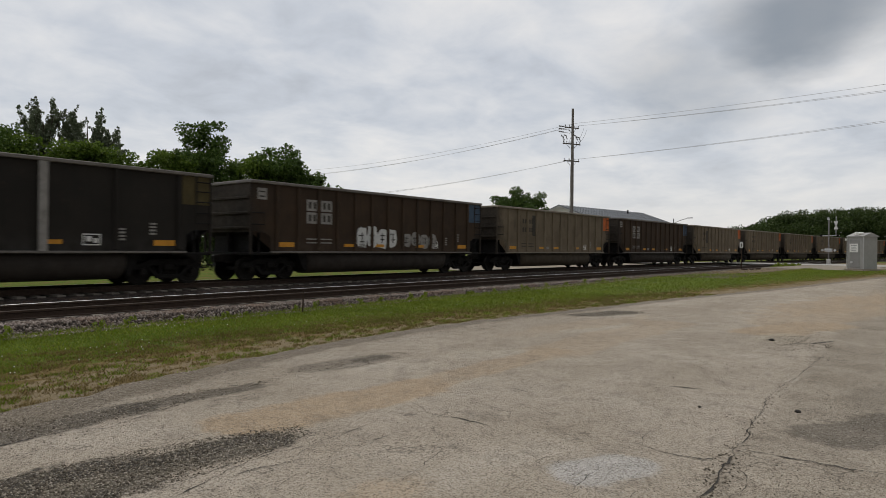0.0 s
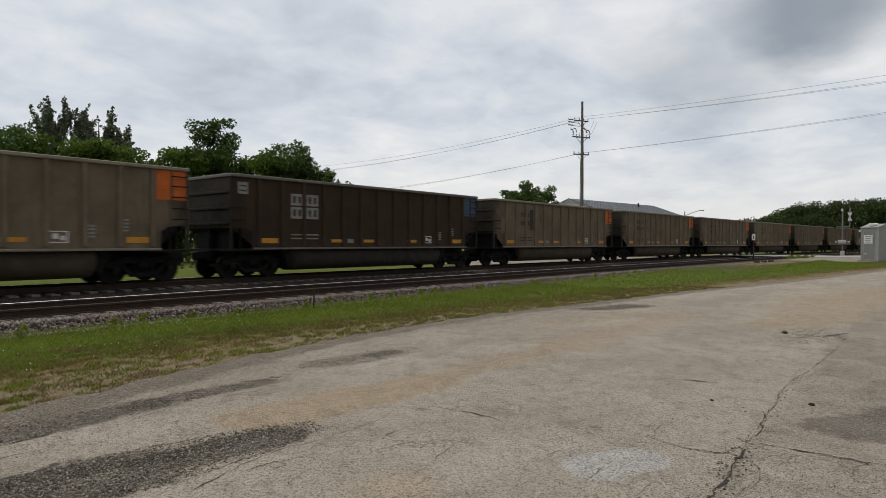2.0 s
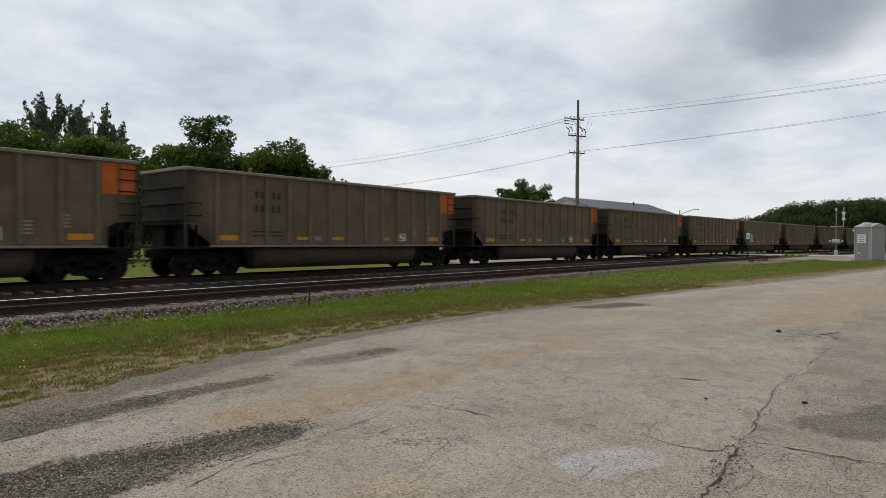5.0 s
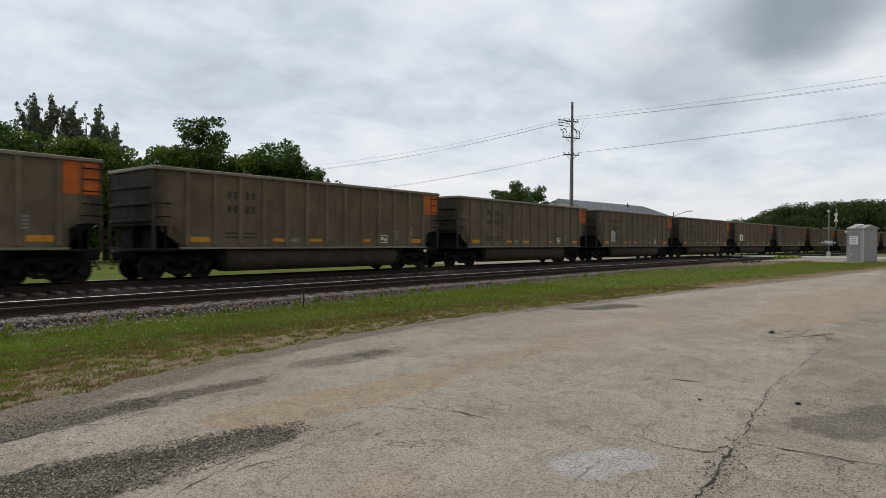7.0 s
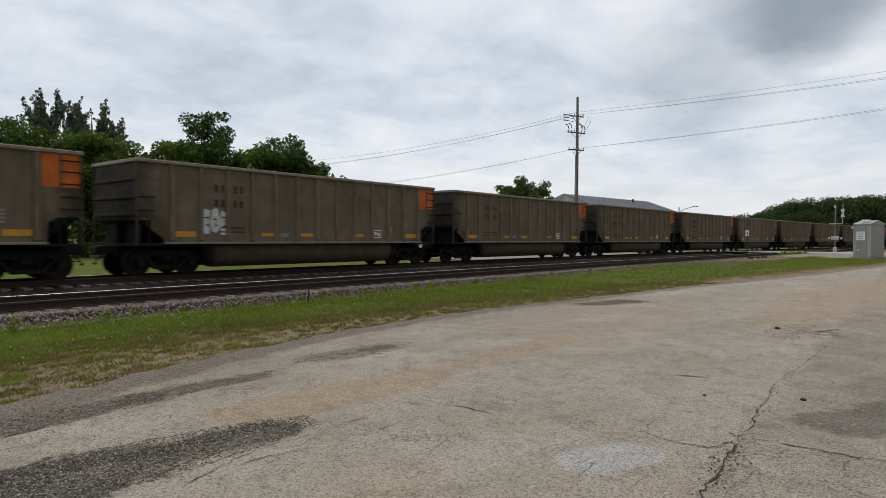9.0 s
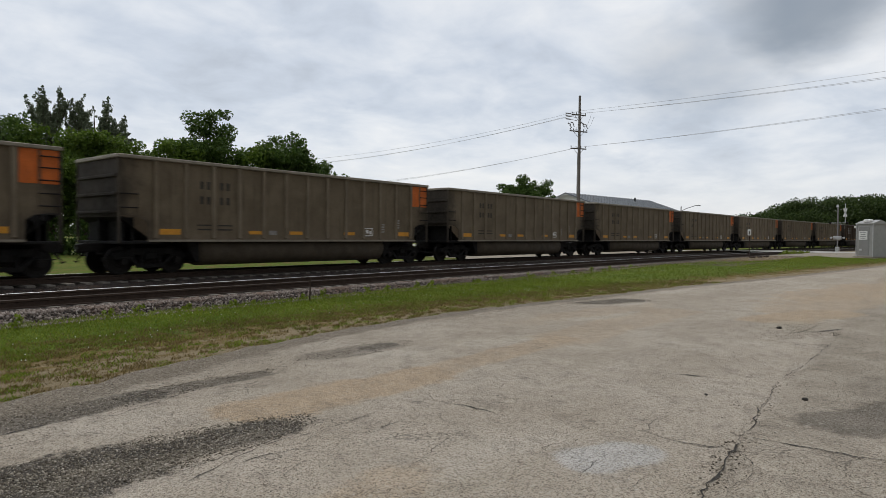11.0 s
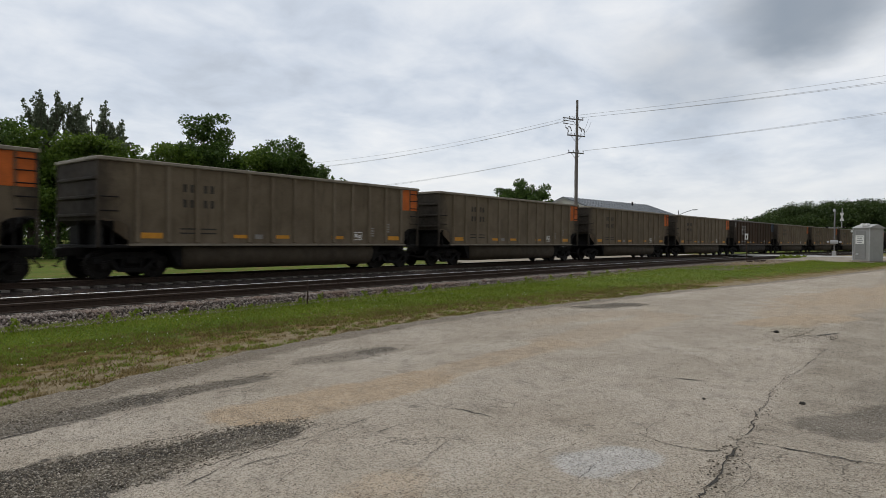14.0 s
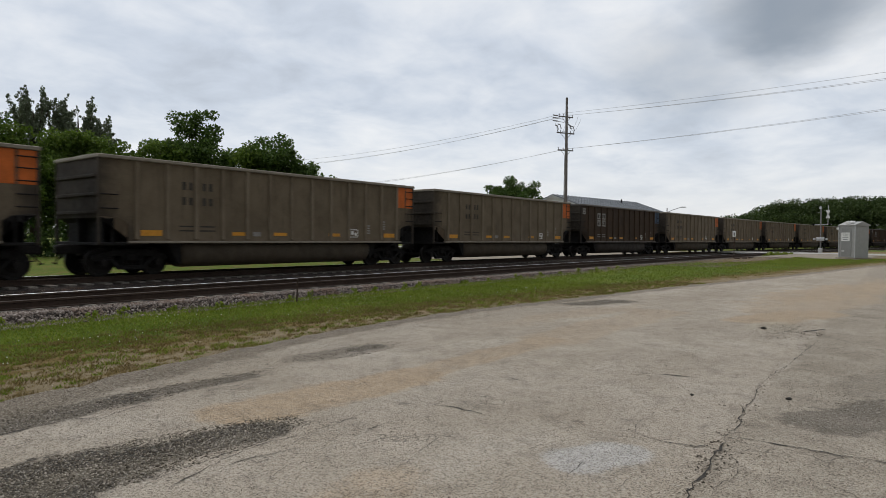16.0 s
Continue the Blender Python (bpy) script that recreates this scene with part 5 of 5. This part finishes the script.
def build_crossing():
    V, F = [], []
    offs = [-45, -30, -18, -8, 0, 6, 10, 12.5, 13.5, 20, 24.5, 26, 32, 40, 55, 75, 100]
    for x in (72.5, 75, 78, 81.5):
        for o in offs:
            px, py, _ = trk(x, o)
            z = ground_z(px, py) + 0.05
            on = smooth(11.0, 13.0, o) * (1 - smooth(24.6, 29, o))
            V.append((px, py, z * (1 - on) + (-0.012) * on))
    n = len(offs)
    for i in range(3):
        for j in range(n - 1):
            F.append((i * n + j, (i + 1) * n + j, (i + 1) * n + j + 1, i * n + j + 1))
    tagged(raw("road", V, F, ROADM), "pale road crossing the tracks on the level", "road", kind="structure")
    # gravel apron between road and lot
    V, F = [], []
    for i, x in enumerate((56, 58, 60, 62, 64, 66, 68, 70, 72.4)):
        for j, o in enumerate((5.5, 7.5, 9.5, 11.5, 12.6)):
            px, py, _ = trk(x + 0.5 * noise.noise((x, o, 1)), o + (1.2 * noise.noise((x * 0.5, o, 7)) if j in (0, 4) else 0))
            V.append((px, py, ground_z(px, py) + 0.03))
            if i and j:
                k = i * 5 + j
                F.append((k - 6, k - 1, k, k - 5))
    tagged(raw("gravel_apron", V, F, CONC), "pale gravel apron beside the crossing", "gravel", kind="structure")


build_crossing()


def build_far_lot():
    """Pale gravel yard on the other side of the railway."""
    V, F = [], []
    offs = (27.5, 30, 34, 40, 48)
    ss = [38 + 4 * i for i in range(9)] + [72.4]
    for i, s in enumerate(ss):
        for j, o in enumerate(offs):
            px, py, _ = trk(s + (1.5 * noise.noise((o, 1, 1)) if i == 0 else 0), o + (0.8 * noise.noise((s * 0.3, 2, 2)) if j == 0 else 0))
            V.append((px, py, ground_z(px, py) + 0.04))
            if i and j:
                k = i * 5 + j
                F.append((k - 6, k - 1, k, k - 5))
    tagged(raw("gravel_yard", V, F, CONC), "pale gravel yard beyond the far track", "gravel", kind="structure")


build_far_lot()


def build_shed():
    """Railway signal bungalow, corner towards the lot."""
    shed = tagged(new("signal_shed"), "grey metal railway equipment shed on a concrete pad", "equipment shed")
    x, y = 58.2, 2.72
    shed.matrix_basis = pose(x, y, ground_z(x, y), 0, 0, -38)
    a = 0.68
    bm = bmesh.new()
    box(bm, 0, 0, 0.04, 2 * a + 0.35, 2 * a + 0.35, 0.16, 0.02)
    part("concrete_pad", bm, CONC, shed)
    bm = bmesh.new()
    box(bm, 0, 0, 1.36, 2 * a, 2 * a, 2.48, 0.02)
    part("shed_body", bm, SHED, shed)
    bm = bmesh.new()
    prism(bm, [(-a - 0.08, 2.58), (a + 0.08, 2.58), (a + 0.08, 2.64), (0, 2.90), (-a - 0.08, 2.64)], -a - 0.08, a + 0.08)
    part("shed_roof", bm, SHED, shed, "low pitched grey metal roof")
    bm = bmesh.new()
    box(bm, -a - 0.012, 0.05, 1.30, 0.03, 0.86, 2.15, 0.008)
    door = part("shed_door", bm, SHED_DOOR, shed, "darker grey steel door")
    bm = bmesh.new()
    box(bm, -a - 0.045, 0.30, 0.62, 0.05, 0.22, 0.14, 0.01)
    part("door_handle", bm, SILVER_M, door)
    bm = bmesh.new()
    box(bm, -a - 0.04, 0.10, 1.72, 0.02, 0.72, 0.66, 0.004)
    sign = part("warning_sign", bm, WHITE, shed, "white notice with unreadable lines")
    for k in range(4):
        bm = bmesh.new()
        box(bm, -a - 0.054, 0.10, 1.93 - 0.14 * k, 0.006, 0.50 - 0.09 * (k % 2), 0.05)
        part("text_bar", bm, SHED_DOOR, sign)
    bm = bmesh.new()
    box(bm, -0.40, -0.05, 2.84, 0.34, 0.62, 0.22, 0.06)
    rod(bm, (-0.55, -0.05, 2.72), (-0.55, -0.05, 2.92), 0.14, 12)
    part("roof_ventilator", bm, WHITE, shed, "white roof ventilator hood")
    for sgn in (-1, 1):
        bm = bmesh.new()
        box(bm, -a - 0.02, sgn * (a + 0.02), 1.36, 0.06, 0.06, 2.5, 0.01)
        part("corner_trim", bm, SILVER_M, shed)
    bm = bmesh.new()
    box(bm, -a - 0.10, a + 0.06, 2.36, 0.14, 0.12, 0.16, 0.02)
    part("lamp_box", bm, WHITE, shed)


build_shed()


def build_signal():
    sx, sy = 86.5, 7.35
    sig = tagged(new("crossing_signal"), "silver level-crossing signal mast with lamps and crossbuck", "crossing signal")
    g = ground_z(sx, sy)
    sig.matrix_basis = pose(sx, sy, g, 0, 0, 0)
    bm = bmesh.new()
    rod(bm, (0, 0, 0), (0, 0, 5.3), 0.07, 10)
    part("mast", bm, PORCELAIN, sig)
    bm = bmesh.new()
    box(bm, 0, 0, 0.25, 0.42, 0.42, 0.62, 0.04)
    part("base", bm, SILVER_M, sig)
    bm = bmesh.new()
    rod(bm, (0, 0.9, 3.35), (0, -1.1, 3.35), 0.03, 8)
    bar = part("lamp_bar", bm, SILVER_M, sig)
    for z, ys in ((3.35, (-0.9, 0.75)), (1.62, (-0.62, -0.2, 0.28, 0.62))):
        for yy in ys:
            bm = bmesh.new()
            rod(bm, (-0.12, yy, z), (-0.02, yy, z), 0.13, 14)
            rod(bm, (-0.34, yy, z + 0.02), (-0.12, yy, z), 0.08, 12, 0.11)
            part("signal_lamp", bm, SILVER_M if z < 2 else BLACK, sig, "hooded signal lamp")
    for ang in (42, -42):
        bm = bmesh.new()
        box(bm, 0, 0, 0, 0.02, 1.0, 0.15, 0.004)
        cb = part("crossbuck_board", bm, WHITE, sig, "white crossbuck board")
        cb.matrix_basis = pose(-0.10, -0.72, 4.55, ang * 1.75)
    bm = bmesh.new()
    rod(bm, (0, -0.72, 3.35), (0, -0.72, 5.6), 0.035, 8)
    part("upright", bm, SILVER_M, sig)
    bm = bmesh.new()
    box(bm, 0.05, 0.02, 1.62, 0.3, 0.8, 0.42, 0.03)
    part("gate_box", bm, SILVER_M, sig)
    bm = bmesh.new()
    rod(bm, (0, 0.05, 5.2), (0, 0.05, 5.5), 0.14, 10, 0.08)
    part("bell", bm, SILVER_M, sig)


build_signal()


def build_sign_post():
    px, py = 53.6, 10.4
    post = tagged(new("marker_post"), "small white railway marker on a brown post", "sign post")
    post.matrix_basis = pose(px, py, ground_z(px, py))
    bm = bmesh.new()
    box(bm, 0, 0, 0.95, 0.07, 0.07, 1.9, 0.01)
    part("post", bm, RAIL_SIDE, post)
    bm = bmesh.new()
    box(bm, -0.06, 0, 1.92, 0.03, 0.24, 0.46, 0.01)
    plate = part("plate", bm, WHITE, post, "white plate with a dark bar")
    bm = bmesh.new()
    box(bm, -0.08, 0.0, 1.90, 0.008, 0.07, 0.26)
    part("text_bar", bm, BLACK, plate)


build_sign_post()


def build_stake():
    sx, sy = 10.6, 12.15
    st = tagged(new("wooden_stake"), "thin brown stake in the ballast edge", "stake")
    st.matrix_basis = pose(sx, sy, ground_z(sx, sy) - 0.05, 2, -1, 20)
    bm = bmesh.new()
    box(bm, 0, 0, 0.33, 0.022, 0.03, 0.66, 0.004)
    part("stake", bm, RAIL_SIDE, st)


build_stake()

# ---- verge plants and loose stones ----
BLADE = leaf_material("grass_blades", (0.108, 0.160, 0.012), (0.175, 0.240, 0.020), (0.275, 0.320, 0.044))
DRY = leaf_material("dry_grass", (0.12, 0.085, 0.028), (0.20, 0.145, 0.050), (0.31, 0.24, 0.10))
CLOVER = simple("clover_heads", (0.62, 0.62, 0.55), 0.8, 0, 0.15, 8, 0)


def build_grass():
    rs = np.random.RandomState(21)
    sets = {"green": [], "dry": []}
    for n, lo, hi in ((150000, 1.0, 22.0), (50000, 22.0, 60.0)):
        for _ in range(n):
            x = lo + (hi - lo) * rs.rand() ** 1.25
            e = edge_y(x)
            lim = trk(x, 13.35 - 3.6 * smooth(33, 48, x))[1]
            u = rs.rand()
            y = e - 0.5 + (lim - e + 0.5) * u
            wide = 1.6 + 1.6 * smooth(11, 2, x)
            d = y - e
            patch = noise.noise((x * 1.1, y * 1.1, 2.0)) + 0.5 * noise.noise((x * 3.3, y * 3.3, 4.0))
            cover = smooth(0.26, 0.80, smooth(-0.4, wide + 1.5, d) + patch * 0.42)
            if rs.rand() > cover + 0.03:
                continue
            tall = smooth(lim - 1.3, lim, y)
            h = (0.018 + 0.034 * rs.rand()) * (1 + 2.2 * tall * rs.rand())
            dry = rs.rand() < 0.70 * (1 - smooth(0.4, wide + 1.1, d + patch * 0.7)) + 0.30 * (1 - smooth(1.0, 3.8, d + patch * 0.6)) + 0.04
            w = 0.006 + 0.0005 * x
            a = rs.uniform(0, 6.283)
            lean = rs.uniform(-1, 1, 2) * h * 1.1
            z = ground_z(x, y) - 0.005
            c, s = math.cos(a) * w, math.sin(a) * w
            sets["dry" if dry else "green"].append(((x - c, y - s, z), (x + c, y + s, z), (x + lean[0], y + lean[1], z + h)))
    # brown and olive tufts standing in the bare strip
    for _ in range(2600):
        x = 0.8 + 24 * rs.rand() ** 1.4
        y = edge_y(x) + rs.uniform(-0.1, 2.1 + 1.5 * smooth(11, 2, x))
        z = ground_z(x, y) - 0.004
        key = "dry" if rs.rand() < 0.6 else "green"
        rad = rs.uniform(0.03, 0.13)
        for _ in range(int(16 + 160 * rad)):
            a, r = rs.uniform(0, 6.283), rad * rs.rand() ** 0.5
            bx, by = x + math.cos(a) * r * 1.5, y + math.sin(a) * r
            h, w, t = rs.uniform(0.018, 0.055), 0.008, rs.uniform(0, 6.283)
            c, s = math.cos(t) * w, math.sin(t) * w
            sets[key].append(((bx - c, by - s, z), (bx + c, by + s, z), (bx + rs.uniform(-1, 1) * h, by + rs.uniform(-1, 1) * h, z + h)))
    for key, mat, label in (("green", BLADE, "short green verge grass"), ("dry", DRY, "dry straw-coloured grass by the pavement edge")):
        V = np.array(sets[key]).reshape(-1, 3)
        tagged(arrays("verge_grass", V, np.arange(len(V)).reshape(-1, 3), mat), label, "grass", kind="stuff")
    # clover heads
    cl = []
    for _ in range(420):
        x = 2 + 28 * rs.rand()
        lim = trk(x, 13.2)[1]
        y = edge_y(x) + 1.8 + (lim - edge_y(x) - 2.0) * rs.rand()
        if noise.noise((x * 0.5, y * 0.9, 9.0)) < 0.02:
            continue
        cl.append((x, y, ground_z(x, y) + 0.045))
    b = np.array([(1, 0, 0), (-1, 0, 0), (0, 1, 0), (0, -1, 0), (0, 0, 1), (0, 0, -1)], float) * 0.011
    tri = np.array([(0, 2, 4), (2, 1, 4), (1, 3, 4), (3, 0, 4), (2, 0, 5), (1, 2, 5), (3, 1, 5), (0, 3, 5)])
    V = np.vstack([b + np.array(p) for p in cl])
    F = np.vstack([tri + 6 * i for i in range(len(cl))])
    tagged(arrays("clover_flowers", V, F, CLOVER), "white clover heads in the verge", "flowers", kind="stuff")


build_grass()


def build_weeds():
    """Leafy weeds along the foot of the ballast and by the crossing."""
    rs = np.random.RandomState(17)
    for i in range(26):
        s = (3 + 30 * (i / 26) ** 1.2) + rs.uniform(-0.4, 0.4)
        px, py, _ = trk(s, 13.15 + rs.uniform(-0.35, 0.25))
        h = rs.uniform(0.10, 0.24)
        weed = tagged(new("weed"), "leafy green weed at the ballast edge", "weed", "weeds along the ballast")
        weed.matrix_basis = pose(px, py, ground_z(px, py))
        bm = bmesh.new()
        for k in range(3):
            rod(bm, (0, 0, 0), (rs.uniform(-0.1, 0.1), rs.uniform(-0.1, 0.1), h), 0.006, 4, 0.003)
        part("stem", bm, BLADE, weed)
        V, F = leaves([(rs.uniform(-0.08, 0.08), rs.uniform(-0.08, 0.08), h * t, h * 0.3) for t in (0.3, 0.55, 0.8, 1.0)], 2200, 0.04, rs)
        arrays("leaves", V, F, BLADE, weed)
    for x, y, r, h in ((69.5, 9.6, 0.8, 0.65), (67.2, 9.9, 0.6, 0.35), (71.4, 8.9, 0.45, 0.3)):
        bush = tagged(new("bush"), "low green bush beside the crossing", "bush", "bushes by the crossing")
        bush.matrix_basis = pose(x, y, ground_z(x, y))
        cl = [(rs.uniform(-r, r), rs.uniform(-r, r), h * rs.uniform(0.15, 0.6), r * 0.35) for _ in range(10)]
        V, F = leaves(cl, 900, 0.10, rs)
        arrays("foliage", V, F, BLADE, bush)


build_weeds()

GRAVEL = Mat("chippings", 0.9, 0, 0.2)
GRAVEL.color(GRAVEL.ramp(GRAVEL.island(), [(0.0, (0.075, 0.062, 0.047)), (0.45, (0.17, 0.145, 0.11)), (0.8, (0.30, 0.26, 0.205)), (1.0, (0.48, 0.43, 0.36))]))
GRAVEL = GRAVEL.m


def build_gravel():
    """Loose chippings on the asphalt and along its crumbling edge."""
    rs = np.random.RandomState(6)
    pts = []
    for n, cx, cy, rx, ry, tr in ((8000, 1.7, 4.6, 1.9, 0.42, -6), (2500, 2.4, 6.2, 2.2, 0.22, 0), (700, 6.5, 6.36, 1.0, 0.3, -6), (1200, 15.4, 6.2, 1.2, 0.45, -24), (700, 12.9, 1.6, 1.0, 0.5, 0), (150, 4.85, 1.09, 0.75, 0.10, 2), (150, 7.4, 1.18, 2.2, 0.06, 1)):
        for _ in range(n):
            a, r = rs.uniform(0, 6.283), rs.rand() ** 0.6 * 1.15
            u, v = math.cos(a) * r * rx, math.sin(a) * r * ry
            c, s = math.cos(radians(tr)), math.sin(radians(tr))
            pts.append((cx + u * c - v * s, cy + u * s + v * c, rs.uniform(0.004, 0.009) + 0.007 * rs.rand() ** 4))
    for _ in range(9000):
        x = 0.8 + 16 * rs.rand() ** 1.3
        pts.append((x, edge_y(x) - 0.5 + rs.normal() * 0.45, rs.uniform(0.004, 0.009)))
    for _ in range(12000):
        x = 1.5 + 15 * rs.rand() ** 1.4
        y = -0.8 + 8.2 * rs.rand()
        if noise.noise((x * 0.9, y * 0.9, 6.0)) > rs.uniform(-0.45, 0.25):
            pts.append((x, y, rs.uniform(0.003, 0.006) + 0.0003 * x))
    base = np.array([(1, 0, 0), (-1, 0, 0), (0, 1, 0), (0, -1, 0), (0, 0, 1), (0, 0, -1)], float)
    tri = np.array([(0, 2, 4), (2, 1, 4), (1, 3, 4), (3, 0, 4), (2, 0, 5), (1, 2, 5), (3, 1, 5), (0, 3, 5)])
    Vs, Fs = [], []
    for k, (x, y, r) in enumerate(pts):
        z = (pave_z if y < edge_y(x) else ground_z)(x, y)
        v = base * (r * rs.uniform(0.6, 1.3, (6, 1))) + rs.uniform(-0.3, 0.3, (6, 3)) * r
        v[:, 2] *= 0.7
        Vs.append(v + np.array((x, y, z + r * 0.3)))
        Fs.append(tri + 6 * k)
    tagged(arrays("loose_gravel", np.vstack(Vs), np.vstack(Fs), GRAVEL), "loose grey chippings on the broken asphalt", "gravel", kind="stuff")


build_gravel()


def build_debris():
    """Single stones on the lot and cut ties left by the line."""
    rnd = random.Random(12)
    for x, y, r in ((6.92, 1.73, 0.020), (7.38, 0.88, 0.030), (12.95, 1.98, 0.05)):
        bm = bmesh.new()
        bmesh.ops.create_icosphere(bm, subdivisions=2, radius=r)
        for v in bm.verts:
            v.co *= 1 + rnd.uniform(-0.22, 0.22)
            v.co.z *= 0.55
        st = part("stone", bm, CRACK)
        st.matrix_basis = pose(x, y, pave_z(x, y) + r * 0.3, 0, 0, rnd.uniform(0, 360))
        tagged(st, "dark broken stone lying on the asphalt", "stone", "stones on the lot")
    for s, o, ln, rz in ((51.0, 12.0, 0.9, 25), (52.0, 11.8, 0.6, -15), (49.9, 12.2, 0.5, 50)):
        px, py, _ = trk(s, o)
        bm = bmesh.new()
        box(bm, 0, 0, 0.06, ln, 0.18, 0.13, 0.02)
        t = part("discarded_tie", bm, RAIL_SIDE)
        t.matrix_basis = pose(px, py, ground_z(px, py), 0, 0, rz)
        tagged(t, "dark discarded wooden tie lying beside the track", "railway tie", "discarded ties")


build_debris()

# ---- what moves ----
# distance run by the train since the start
RUN = [(0, 0.0), (1.5, 25.24), (3.5, 58.67), (7, 116.9), (9, 149.98), (12.5, 207.58), (14.5, 240.09), (16, 263.99)]


def run_at(t):
    """Smooth distance through the table (monotone cubic)."""
    n = len(RUN)
    d = [(RUN[i + 1][1] - RUN[i][1]) / (RUN[i + 1][0] - RUN[i][0]) for i in range(n - 1)]
    v = [d[0]] + [(d[i - 1] + d[i]) / 2 for i in range(1, n - 1)] + [d[-1]]
    for i in range(n - 1):
        if t <= RUN[i + 1][0]:
            break
    h = RUN[i + 1][0] - RUN[i][0]
    u = (t - RUN[i][0]) / h
    a, b = RUN[i][1], RUN[i + 1][1]
    return (2 * u**3 - 3 * u**2 + 1) * a + (u**3 - 2 * u**2 + u) * h * v[i] + (-2 * u**3 + 3 * u**2) * b + (u**3 - u**2) * h * v[i + 1]


def motions():
    times = [0.5 * i for i in range(33)]
    for k, car in enumerate(train):
        first = 5.132 + PITCH * k
        rows = []
        for t in times:
            s = first - run_at(t)
            rows.append((t, pose(*trk(s, FAR_TRACK), 0, 0, heading(s))))
        walk(car, rows)
    steps = [(i / FPS, -math.degrees(run_at(i / FPS) / 0.458)) for i in range(16 * FPS + 1)]
    spin = {ax: [(t, pose(ax, 0, 0.458, 0, a, 0)) for t, a in steps] for ax in (-0.89, 0.89)}
    for car in train:
        for truck in car.children:
            if truck.name.startswith("truck"):
                for ws in truck.children:
                    if ws.name.startswith("wheelset"):
                        walk(ws, spin[-0.89 if ws.location.x < 0 else 0.89])


motions()
